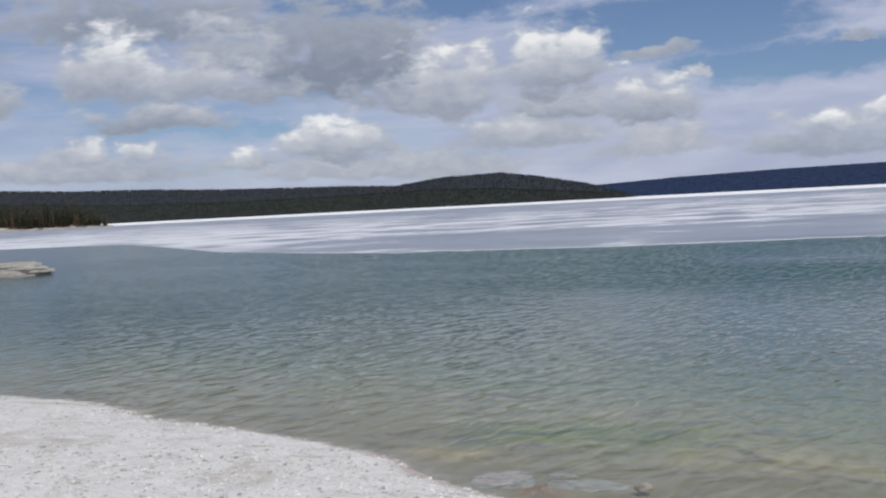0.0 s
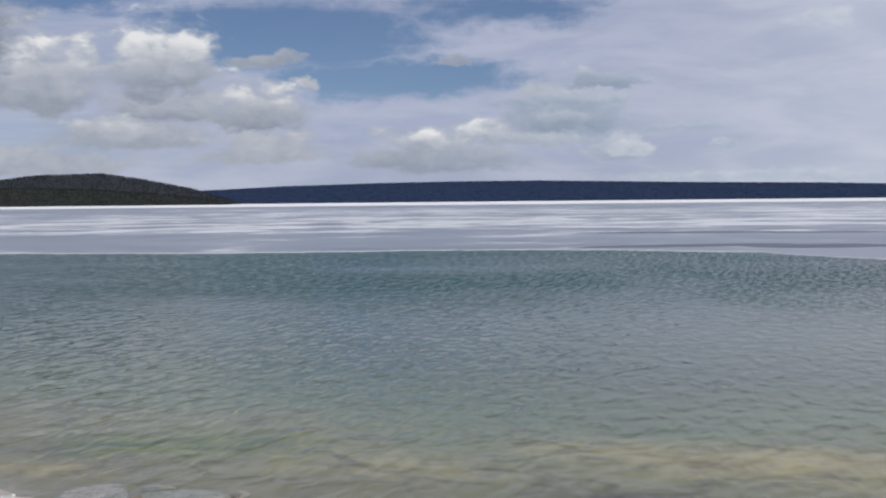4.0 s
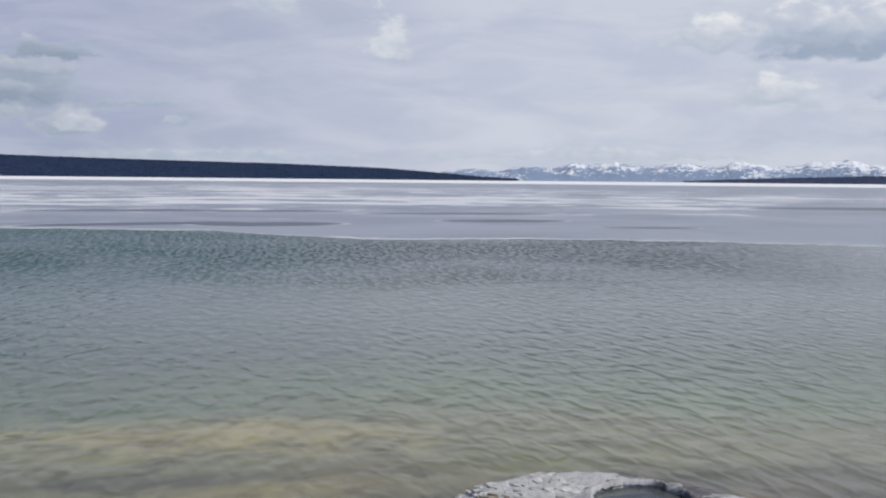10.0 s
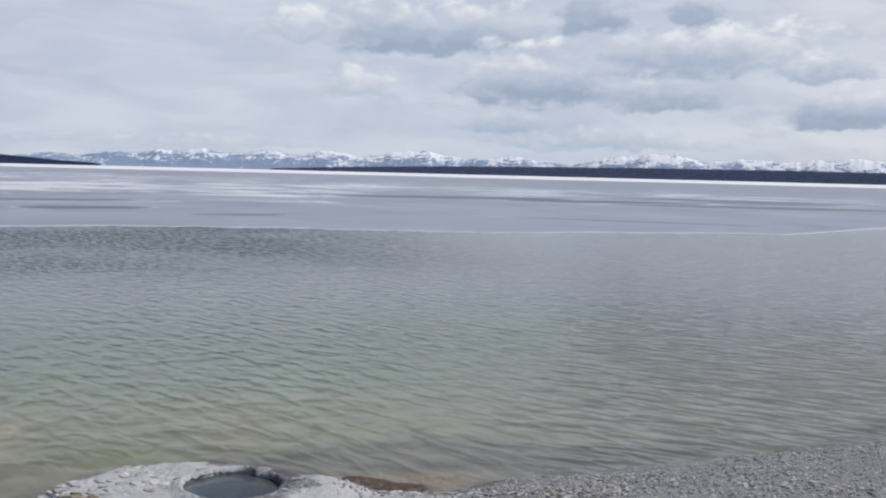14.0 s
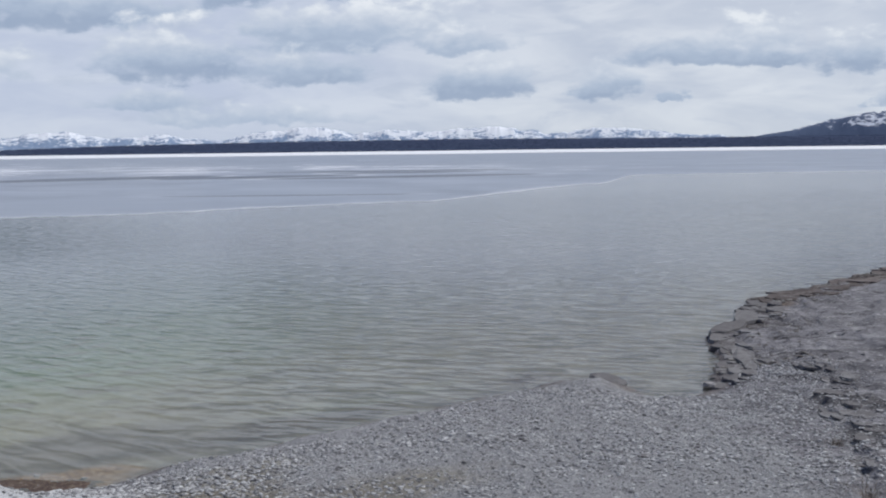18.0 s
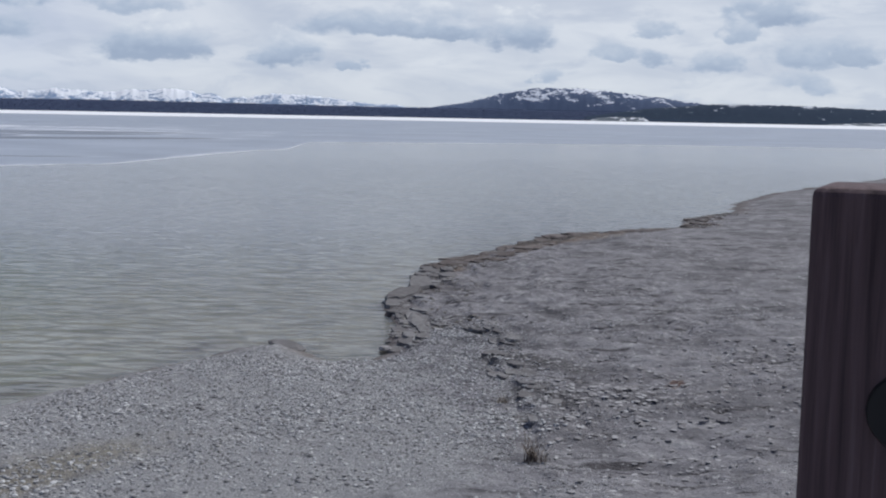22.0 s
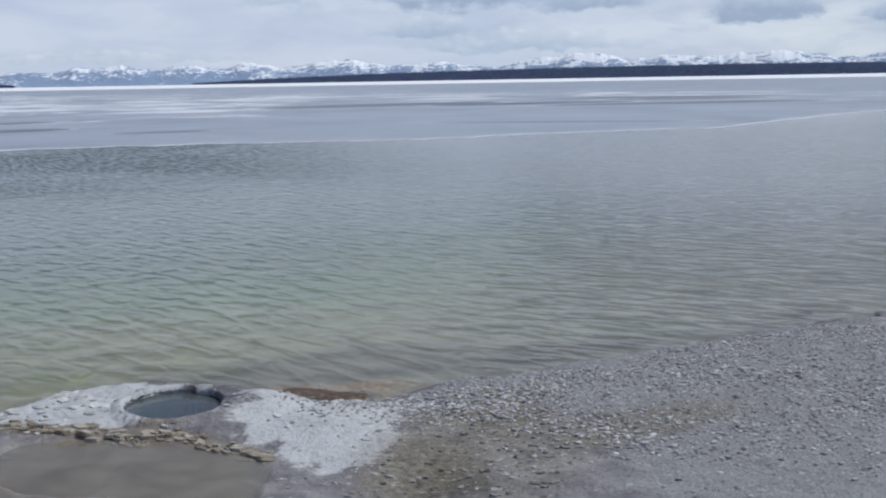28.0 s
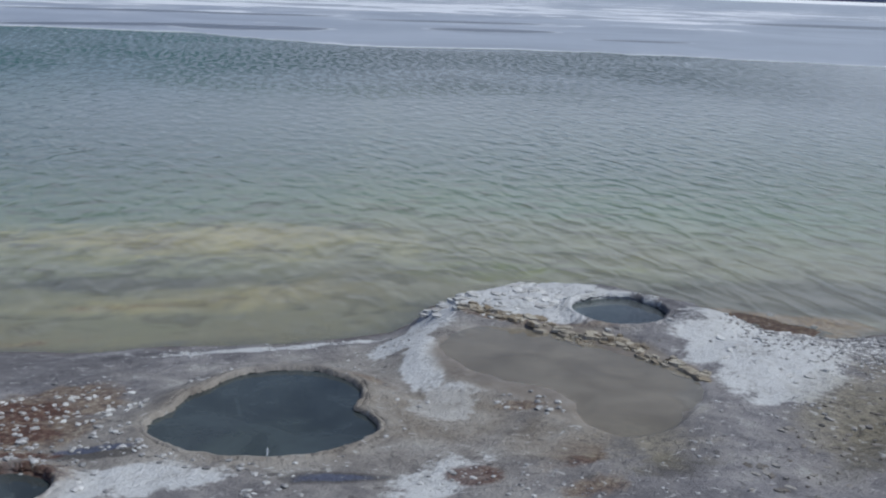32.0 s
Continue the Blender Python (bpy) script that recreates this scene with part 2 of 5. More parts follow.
sun = new("sun", bpy.data.lights.new("sun", "SUN"))
sun.data.energy, sun.data.angle, sun.data.color = 2.8, radians(4.0), (1.0, 0.95, 0.88)
_a, _e = radians(SUN_AZ), radians(SUN_EL)
sun.matrix_world = look((0, 0, 60), (math.sin(_a) * math.cos(_e) * 50, -math.cos(_a) * math.cos(_e) * 50, 60 - math.sin(_e) * 50))

# ---------------------------------------------------------------- mesh helpers


def part(name, bm, mat, parent=None, label=""):
    """One mesh object from a bmesh, under its thing."""
    me = bpy.data.meshes.new(name)
    bm.to_mesh(me)
    bm.free()
    me.materials.append(mat)
    ob = new(name, me)
    ob.parent = parent
    if label:
        ob["label"] = label
    return ob


def sheet(name, verts, faces, mat, parent=None, smooth=True):
    me = bpy.data.meshes.new(name)
    me.from_pydata(verts, [], faces)
    me.materials.append(mat)
    if smooth:
        me.polygons.foreach_set("use_smooth", [True] * len(me.polygons))
    me.update()
    ob = new(name, me)
    ob.parent = parent
    return ob


def grid_faces(rows, cols):
    i = np.arange(rows * cols).reshape(rows, cols)
    return np.stack([i[:-1, :-1], i[:-1, 1:], i[1:, 1:], i[1:, :-1]], -1).reshape(-1, 4)


def vnoise(x, y, seed=0):
    xi, yi = np.floor(x).astype(np.int64), np.floor(y).astype(np.int64)
    fx, fy = x - xi, y - yi
    fx, fy = fx * fx * (3 - 2 * fx), fy * fy * (3 - 2 * fy)

    def h(a, b):
        k = (a * 374761393 + b * 668265263 + seed * 974711) & 0x7FFFFFFF
        k = ((k ^ (k >> 13)) * 1274126177) & 0x7FFFFFFF
        return ((k ^ (k >> 16)) & 0xFFFF) / 65535.0

    return (h(xi, yi) * (1 - fx) + h(xi + 1, yi) * fx) * (1 - fy) + (h(xi, yi + 1) * (1 - fx) + h(xi + 1, yi + 1) * fx) * fy


def fbm(x, y, octaves=4, seed=0):
    out, amp, tot = 0.0, 1.0, 0.0
    for k in range(octaves):
        out = out + amp * (vnoise(x * 2 ** k, y * 2 ** k, seed + k) - 0.5)
        tot += amp
        amp *= 0.5
    return out / tot * 2


def sstep(x, lo, hi):
    t = np.clip((x - lo) / (hi - lo), 0, 1)
    return t * t * (3 - 2 * t)


# ---------------------------------------------------------------- plan of the shore
SHORE_NORTH = [(-90, 110), (-40, 62), (-14, 34), (-3.9, 25.4), (-2.0, 23.6), (-1.2, 22.3), (-0.6, 20.9), (0.5, 19.5), (1.6, 17.9), (2.4, 16.7),
               (2.8, 15.6), (2.85, 14.7), (3.5, 13.3), (4.4, 11.6), (5.6, 10.1), (6.8, 8.8), (7.6, 7.9), (8.3, 7.3), (9.1, 6.6)]
SHORE_CONE = [(9.6, 6.25), (10.2, 6.35), (10.8, 6.45), (11.3, 6.35), (11.7, 5.8), (11.9, 5.0), (11.9, 4.2), (11.9, 3.4), (12.0, 2.9), (12.4, 2.4)]
SHORE_BEACH = [(13.0, 2.0), (13.5, 1.2), (14.2, 0.3), (15.2, -1.05), (16.3, -2.4), (16.9, -3.3), (17.25, -4.15), (16.6, -4.25), (15.7, -4.35), (15.5, -4.9), (16.2, -5.35), (17.3, -5.85)]
SHORE_LEDGE = [(18.3, -6.4), (20.4, -6.6), (21.95, -8.0), (23.9, -8.6), (25.0, -9.2), (27.5, -11.9), (31.0, -15.2), (31.6, -17.8), (32.6, -21.0), (35.8, -23.2),
               (37.6, -26.4), (42.6, -30.2), (48.6, -37.0), (53.0, -42.8), (57.6, -50.4), (78, -80), (180, -260)]
SHORE = np.array(SHORE_NORTH + SHORE_CONE + SHORE_BEACH + SHORE_LEDGE, float)
LAND = np.concatenate([SHORE, [(-4900, -4900), (-4900, 1200)]])

# pools: centre, half axes, turn
POOL_DARK = [((6.05, 5.02), (0.80, 0.56), -0.94), ((6.74, 5.34), (0.56, 0.58), 0.6), ((6.28, 5.42), (0.50, 0.48), 0.0)]
POOL_CONE = [((10.25, 4.07), (0.56, 0.47), 0.4)]
POOL_BROWN = [((8.66, 4.18), (0.72, 0.92), -0.3), ((8.45, 3.25), (0.78, 0.62), 0.5), ((7.85, 2.98), (0.50, 0.40), 0.3)]
POOL_SMALL = [((4.22, 5.62), (0.38, 0.34), 0.0)]
# low scarp where the crust plateau of the south overlooks the gravel
SCARP_X = [4.0, 7.0, 10.0, 12.0, 13.0, 14.0, 14.7, 15.7, 16.7, 17.6, 19.0]
SCARP_Y = [-2.6, -3.5, -4.8, -5.7, -5.75, -6.1, -6.55, -6.9, -6.85, -6.5, -5.5]


def shore_distance(x, y):
    """Metres from the waterline, positive on land."""
    best = np.full(x.shape, 1e18)
    for (ax, ay), (bx, by) in zip(SHORE[:-1], SHORE[1:]):
        dx, dy = bx - ax, by - ay
        t = np.clip(((x - ax) * dx + (y - ay) * dy) / (dx * dx + dy * dy), 0, 1)
        best = np.minimum(best, (x - ax - t * dx) ** 2 + (y - ay - t * dy) ** 2)
    inside = np.zeros(x.shape, bool)
    n = len(LAND)
    for i in range(n):
        (ax, ay), (bx, by) = LAND[i], LAND[(i + 1) % n]
        if ay != by:
            inside ^= ((ay > y) != (by > y)) & (x < (bx - ax) * (y - ay) / (by - ay) + ax)
    return np.where(inside, 1, -1) * np.sqrt(best)


def pool_field(x, y, pool):
    """Below 1 inside the pool."""
    out = None
    for (cx, cy), (a, b), turn in pool:
        c, s = math.cos(turn), math.sin(turn)
        u, v = ((x - cx) * c + (y - cy) * s) / a, (-(x - cx) * s + (y - cy) * c) / b
        f = np.sqrt(u * u + v * v)
        out = f if out is None else -np.logaddexp(-14 * out, -14 * f) / 14
    return out


def ground_height(x, y):
    far = np.hypot(x - 10, y) > 60
    sd = shore_distance(x, y)
    sd = sd + np.where(far, 0, 0.16 * fbm(x * 1.3, y * 1.3, 4, 3) + 0.05 * fbm(x * 6, y * 6, 3, 11))
    land = 0.22 * (1 - np.exp(-np.maximum(sd, 0) / 0.8)) + 0.05 * np.maximum(sd, 0)
    land = np.minimum(land, 1.0 + 0.002 * np.maximum(sd, 0))
    # stepped crust along the south-east shore
    ledge = sstep(x - 0.35 * y, 18.4, 20.0) * sstep(-y, 4.0, 7.0)
    sl = sd + 0.5 * fbm(x * 0.9, y * 0.9, 4, 21)
    steps = 0.07 * sstep(sl, 0.0, 0.10) + 0.045 * sstep(sl, 0.55, 0.70) + 0.045 * sstep(sl, 1.3, 1.48) + 0.05 * sstep(sl, 2.3, 2.5) + 0.022 * np.maximum(sl, 0)
    land = land * (1 - ledge) + np.minimum(steps, 1.1) * ledge
    # scarp of the crust plateau
    jag = 0.30 * fbm(x * 1.6, y * 1.6, 4, 81)
    up = sstep(np.interp(x, SCARP_X, SCARP_Y) + jag - y, 0.0, 0.10)
    land = land + np.where(far, 0, (0.01 + 0.07 * vnoise(x * 1.4, y * 1.4, 83)) * up * (1 - ledge) * sstep(sd, 0.0, 0.4))
    relief = (0.035 + 0.03 * up) * fbm(x * 2.2, y * 2.2, 4, 31) + (0.012 + 0.016 * up) * fbm(x * 11, y * 11, 3, 41)
    land = land + np.where(far, 0, relief * sstep(sd, 0.0, 0.6))
    d = np.maximum(-sd, 0)
    bed = -(0.055 * np.minimum(d, 6) + 0.10 * np.clip(d - 6, 0, 20) + 0.05 * np.clip(d - 26, 0, 60))
    bed = bed - 0.02 + np.where(far, 0, 0.10 * fbm(x * 0.6, y * 0.6, 4, 51) * sstep(d, 0.1, 2.0))
    z = np.where(sd > 0, land, bed)
    # the cone: a broad crust mound, steep to the lake
    c, s = math.cos(0.42), math.sin(0.42)
    u, v = (x - 10.20) * c + (y - 4.50) * s, -(x - 10.20) * s + (y - 4.50) * c
    r = np.hypot(u / 1.42, v / 1.66) + 0.10 * fbm(x * 2.5, y * 2.5, 4, 91)
    z = np.maximum(z, np.where(r < 1.2, (0.46 + 0.03 * fbm(x * 5, y * 5, 3, 95)) * sstep(r, 1.12, 0.62) + z * sstep(r, 0.62, 1.12), z))
    q = np.hypot((x - 10.3) / 1.7, (y - 2.7) / 1.3)
    z = np.where(sd > -0.5, z + 0.16 * sstep(q, 1.0, 0.2) * sstep(sd, -0.5, 0.4), z)
    # rusty shelf awash behind the cone
    q = np.hypot((x - 12.35) / 0.55, (y - 3.25) / 1.15) + 0.35 * fbm(x * 3, y * 3, 4, 97)
    z = np.where(q < 1, np.maximum(z, -0.050 + 0.064 * sstep(q, 1.0, 0.45) + 0.03 * fbm(x * 5, y * 5, 3, 98)), z)
    # level shelf round the pools, then the pools themselves
    for pool, rim, depth, reach in ((POOL_DARK, 0.42, 1.0, 1.8), (POOL_CONE, 0.52, 0.8, 1.25), (POOL_SMALL, 0.45, 0.3, 1.8)):
        f = pool_field(x, y, pool) + 0.06 * fbm(x * 3.5, y * 3.5, 3, 61) + 0.02 * fbm(x * 14, y * 14, 2, 63)
        k = sstep(f, reach, 1.05)
        z = z * (1 - k) + (rim + 0.016 * fbm(x * 9, y * 9, 3, 71)) * k
        z = z + 0.025 * np.exp(-((f - 1.08) / 0.05) ** 2) * (0.4 + fbm(x * 4, y * 4, 3, 73))
        z = z - depth * (0.25 * sstep(f, 1.06, 0.90) + 0.75 * sstep(f, 0.98, 0.55))
    # shallow muddy basin under the lip of the cone
    f = pool_field(x, y, POOL_BROWN) + 0.10 * fbm(x * 3.2, y * 3.2, 4, 77)
    k = sstep(f, 1.9, 1.1)
    z = np.where(pool_field(x, y, POOL_DARK) > 1.12, np.maximum(z, z * (1 - k) + (0.432 + 0.012 * fbm(x * 6, y * 6, 3, 78)) * k), z)
    k = sstep(f, 1.03, 0.90)
    z = z * (1 - k) + np.minimum(z, 0.40 + 0.012 * fbm(x * 4, y * 4, 3, 79)) * k
    return z


# ---------------------------------------------------------------- materials of the setting


def ground_material():
    m, n = material("sinter_and_lakebed")
    co = n.add("TexCoord").outputs["Object"]
    sep = n.add("SeparateXYZ")
    n.plug(sep.inputs[0], co)
    x, y, z = sep.outputs
    big = n.noise(co, 0.55, 6, 0.6)
    mid = n.noise(co, 2.6, 7, 0.66, 0.3)
    fine = n.noise(co, 17.0, 5, 0.65)
    grit = n.noise(co, 55.0, 3, 0.6)
    flat = n.scaled(co, (1, 1, 0))
    # layered crust shows as dark broken lines across the slope
    lay = n.add("Mapping")
    lay.vector_type = "TEXTURE"
    n.plug(lay.inputs[0], flat)
    lay.inputs[2].default_value, lay.inputs[3].default_value = (0, 0, radians(65)), (1.4, 0.20, 1)
    layer = n.noise(lay.outputs[0], 1.0, 6, 0.66, 0.5)
    grey = n.ramp(mid, [(0.28, (0.13, 0.124, 0.132)), (0.5, (0.245, 0.237, 0.25)), (0.72, (0.36, 0.355, 0.365))])
    brown = n.ramp(mid, [(0.3, (0.100, 0.096, 0.105)), (0.6, (0.200, 0.193, 0.203)), (0.8, (0.32, 0.313, 0.318))])
    white = n.ramp(n.math("ADD", n.math("MULTIPLY", mid, 0.6), n.math("MULTIPLY", fine, 0.4)), [(0.28, (0.24, 0.23, 0.22)), (0.38, (0.45, 0.45, 0.447)), (0.52, (0.61, 0.618, 0.625))])
    col = n.mix(n.step(big, 0.45, 0.62), grey, brown)
    beige = n.step(n.math("ADD", n.spots(flat, BEIGE), n.math("MULTIPLY", n.math("SUBTRACT", mid, 0.5), 1.4)), 0.05, 0.75)
    col = n.mix(n.math("MULTIPLY", beige, 0.62), col, n.ramp(mid, [(0.28, (0.16, 0.135, 0.108)), (0.5, (0.30, 0.275, 0.238)), (0.72, (0.43, 0.41, 0.375))]))
    shingle = n.ramp(grit, [(0.30, (0.15, 0.15, 0.155)), (0.5, (0.31, 0.31, 0.315)), (0.72, (0.50, 0.50, 0.50))])
    jag = n.math("MULTIPLY", n.math("SUBTRACT", mid, 0.5), 1.3)
    beach = n.step(n.math("ADD", n.spots(flat, SHINGLE), n.math("MULTIPLY", jag, 0.5)), 0.08, 0.30)
    col = n.mix(n.math("MULTIPLY", beach, 0.85), col, shingle)
    jag2 = n.math("ADD", n.math("MULTIPLY", n.math("SUBTRACT", mid, 0.5), 1.2), n.math("MULTIPLY", n.math("SUBTRACT", fine, 0.5), 0.45))
    w = n.math("MULTIPLY", n.step(n.math("ADD", n.spots(flat, WHITE_CRUST), jag2), 0.16, 0.36), 0.92)
    col = n.mix(w, col, white)
    north = n.step(n.math("ADD", y, n.math("MULTIPLY", n.math("SUBTRACT", big, 0.5), 3)), 10.0, 12.5)
    pale = n.ramp(n.math("ADD", n.math("MULTIPLY", mid, 0.5), n.math("MULTIPLY", grit, 0.5)), [(0.32, (0.46, 0.44, 0.40)), (0.42, (0.74, 0.73, 0.71)), (0.56, (0.88, 0.88, 0.865))])
    pale = n.mix(n.math("MULTIPLY", n.step(big, 0.54, 0.68), 0.55), pale, (0.42, 0.36, 0.28))
    pale = n.mix(n.math("MULTIPLY", n.step(n.noise(flat, 1.7, 6, 0.7, 0.6), 0.56, 0.66), 0.55), pale, (0.46, 0.425, 0.37))
    col = n.mix(n.math("MULTIPLY", north, 0.95), col, pale)
    ochre = n.step(n.math("ADD", n.spots(flat, OCHRE), n.math("MULTIPLY", jag, 0.9)), 0.25, 0.55)
    col = n.mix(n.math("MULTIPLY", ochre, 0.75), col, n.ramp(fine, [(0.3, (0.065, 0.036, 0.030)), (0.48, (0.15, 0.098, 0.068)), (0.60, (0.27, 0.215, 0.15)), (0.70, (0.42, 0.40, 0.36))]))
    stain = n.step(n.math("ADD", n.spots(flat, STAINS), n.math("MULTIPLY", jag, 0.9)), 0.25, 0.55)
    col = n.mix(n.math("MULTIPLY", stain, 0.75), col, (0.065, 0.060, 0.060))
    red = n.step(n.math("ADD", n.spots(flat, RED_EARTH), n.math("MULTIPLY", jag, 0.8)), 0.25, 0.5)
    col = n.mix(n.math("MULTIPLY", red, 0.85), col, n.ramp(fine, [(0.32, (0.035, 0.018, 0.016)), (0.5, (0.105, 0.050, 0.038)), (0.62, (0.17, 0.12, 0.09)), (0.70, (0.46, 0.43, 0.39))]))
    blue_film = n.step(n.math("ADD", n.spots(flat, BLUE_FILM), n.math("MULTIPLY", jag, 0.9)), 0.3, 0.6)
    col = n.mix(n.math("MULTIPLY", blue_film, 0.75), col, n.mix(fine, (0.035, 0.05, 0.10), (0.14, 0.16, 0.24)))
    mud = n.step(n.math("ADD", n.spots(flat, MUD), n.math("MULTIPLY", jag, 0.16)), 0.08, 0.20)
    col = n.mix(mud, col, n.ramp(mid, [(0.3, (0.150, 0.127, 0.107)), (0.5, (0.22, 0.192, 0.163)), (0.7, (0.275, 0.246, 0.210))]))
    rimtone = n.step(n.math("ADD", n.spots(flat, SPRING_RIM), n.math("MULTIPLY", jag, 0.35)), 0.05, 0.30)
    col = n.mix(n.math("MULTIPLY", rimtone, 0.55), col, n.ramp(mid, [(0.3, (0.20, 0.165, 0.12)), (0.6, (0.34, 0.31, 0.27))]))
    south = n.step(y, -1.5, -4.5)
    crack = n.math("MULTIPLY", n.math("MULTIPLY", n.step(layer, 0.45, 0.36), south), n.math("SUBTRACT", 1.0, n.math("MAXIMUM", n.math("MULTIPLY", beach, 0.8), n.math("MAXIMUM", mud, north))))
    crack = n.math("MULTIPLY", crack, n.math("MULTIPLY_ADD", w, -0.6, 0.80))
    lichen = n.step(n.math("ADD", n.spots(flat, LICHEN), n.math("MULTIPLY", jag, 0.8)), 0.1, 0.6)
    col = n.mix(n.math("MULTIPLY", lichen, 0.6), col, n.ramp(fine, [(0.35, (0.10, 0.085, 0.055)), (0.65, (0.32, 0.285, 0.20))]))
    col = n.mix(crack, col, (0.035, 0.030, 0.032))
    # relief put into colour: pale glints on the layer's ridges, darkened fine hollows
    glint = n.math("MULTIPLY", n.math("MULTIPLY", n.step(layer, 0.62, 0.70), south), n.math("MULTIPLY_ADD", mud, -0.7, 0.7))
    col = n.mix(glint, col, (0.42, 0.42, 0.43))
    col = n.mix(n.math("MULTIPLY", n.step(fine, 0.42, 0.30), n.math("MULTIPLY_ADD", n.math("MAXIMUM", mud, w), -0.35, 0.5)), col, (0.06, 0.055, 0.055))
    fleck = n.noise(flat, 9.0, 4, 0.7, 0.6)
    col = n.mix(n.math("MULTIPLY", n.step(fleck, 0.60, 0.68), n.math("MULTIPLY_ADD", mud, -0.55, 0.65)), col, (0.56, 0.555, 0.545))
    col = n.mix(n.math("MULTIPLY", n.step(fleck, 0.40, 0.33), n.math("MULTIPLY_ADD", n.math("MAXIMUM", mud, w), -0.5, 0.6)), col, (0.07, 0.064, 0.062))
    # wet margin and the bed of the lake
    edge = n.math("ADD", z, n.math("MULTIPLY", n.math("SUBTRACT", mid, 0.5), 0.05))
    wet = n.mix(1.0, col, (0.66, 0.60, 0.56), "MULTIPLY")
    col = n.mix(n.step(edge, 0.13, 0.02), col, wet)
    # light lost in deep water is painted into the bed as darker teal
    deep = n.math("ADD", z, n.math("MULTIPLY", n.math("SUBTRACT", big, 0.5), 0.5))
    bed = n.ramp(n.math("MULTIPLY", deep, -0.25), [(0.0, (0.33, 0.28, 0.20)), (0.06, (0.33, 0.31, 0.215)), (0.12, (0.28, 0.305, 0.205)), (0.20, (0.21, 0.275, 0.185)),
                                                   (0.40, (0.14, 0.20, 0.14)), (0.75, (0.030, 0.085, 0.092)), (1.0, (0.012, 0.05, 0.062))])
    blot = n.noise(flat, 1.1, 5, 0.65, 0.5)
    bed = n.mix(n.math("MULTIPLY", n.step(blot, 0.50, 0.36), 0.6), bed, (0.16, 0.125, 0.085))
    weed = n.math("MULTIPLY", n.step(n.math("ADD", n.spots(flat, WEED), n.math("MULTIPLY", n.math("SUBTRACT", blot, 0.5), 1.6)), 0.05, 0.8), 0.8)
    bed = n.mix(weed, bed, n.ramp(blot, [(0.35, (0.060, 0.115, 0.018)), (0.6, (0.27, 0.31, 0.07))]))
    tan = n.math("MULTIPLY", n.step(n.math("ADD", n.spots(flat, YELLOW_BED), n.math("MULTIPLY", n.math("SUBTRACT", blot, 0.5), 1.2)), 0.0, 1.0), 0.76)
    bed = n.mix(tan, bed, n.ramp(blot, [(0.35, (0.38, 0.285, 0.135)), (0.6, (0.68, 0.57, 0.30))]))
    rusty = n.math("MULTIPLY", n.step(n.math("ADD", n.spots(flat, RUST_BED), n.math("MULTIPLY", jag, 0.5)), 0.2, 0.5), 0.8)
    bed = n.mix(n.math("MULTIPLY", n.step(y, 6.0, -1.0), 0.75), bed, n.ramp(blot, [(0.35, (0.20, 0.190, 0.178)), (0.6, (0.31, 0.30, 0.285))]))
    rose = n.math("MULTIPLY", n.step(n.math("ADD", n.spots(flat, ROSE_BED), n.math("MULTIPLY", jag, 0.4)), 0.1, 0.6), 0.8)
    bed = n.mix(rose, bed, n.ramp(blot, [(0.35, (0.10, 0.076, 0.068)), (0.6, (0.18, 0.145, 0.13))]))
    bed = n.mix(rusty, bed, n.ramp(fine, [(0.35, (0.15, 0.075, 0.04)), (0.5, (0.36, 0.20, 0.095)), (0.68, (0.55, 0.42, 0.27))]))
    col = n.mix(n.step(edge, -0.01, -0.05), col, bed)
    h = n.math("ADD", n.math("MULTIPLY", fine, 0.7), n.math("MULTIPLY", grit, 0.3))
    h = n.math("ADD", h, n.math("MULTIPLY", n.math("MULTIPLY", layer, south), 0.9))
    h = n.math("MULTIPLY", h, n.math("MULTIPLY_ADD", mud, -0.8, 1.0))
    rough = n.math("MULTIPLY_ADD", mud, -0.45, 0.88)
    finish(n, col, rough, n.bump(h, 0.05, 0.9), 0.25)
    return m


# x, y, half axes in metres, weight, turn
WHITE_CRUST = [(10.4, 2.7, 1.7, 1.0, 1.0, 0.2), (9.6, 2.25, 1.1, 0.6, 1.0), (10.3, 4.9, 1.1, 1.5, 1.0), (9.5, 5.65, 0.9, 0.35, 1.0, 0.3), (8.7, 5.5, 0.75, 0.30, 1.1, 0.2), (8.0, 4.88, 0.85, 0.24, 1.1, 0.57), (7.3, 4.25, 0.5, 0.3, 0.9, 0.5), (4.7, 5.2, 1.1, 0.35, 0.9, -0.8),
               (8.0, 6.7, 1.8, 0.22, 0.7, -0.7), (7.3, 4.3, 0.7, 0.35, 0.6), (6.0, 3.5, 0.7, 0.35, 0.7)]
LICHEN = [(9.0, 1.5, 1.6, 0.8, 0.9, 0.1), (10.6, 0.9, 1.4, 0.6, 0.9), (11.2, 1.2, 1.8, 0.8, 0.9, -0.5), (10.4, -0.4, 2.0, 0.8, 0.8, -0.9), (7.4, 2.6, 1.0, 0.7, 0.6)]
RED_EARTH = [(5.35, 6.75, 0.55, 0.40, 1.1, -0.7), (5.0, 6.35, 0.45, 0.35, 1.0, -0.7), (4.72, 6.0, 0.50, 0.12, 1.1, -0.8), (4.35, 5.75, 0.55, 0.30, 1.0, -0.6), (11.35, -7.30, 0.50, 0.16, 0.9, -0.7), (6.15, 3.35, 0.35, 0.30, 0.9), (6.9, 2.9, 0.5, 0.25, 0.7)]
BLUE_FILM = [(5.08, 5.68, 0.42, 0.10, 1.2, -0.8), (5.6, 4.05, 0.5, 0.14, 0.9, -0.8)]
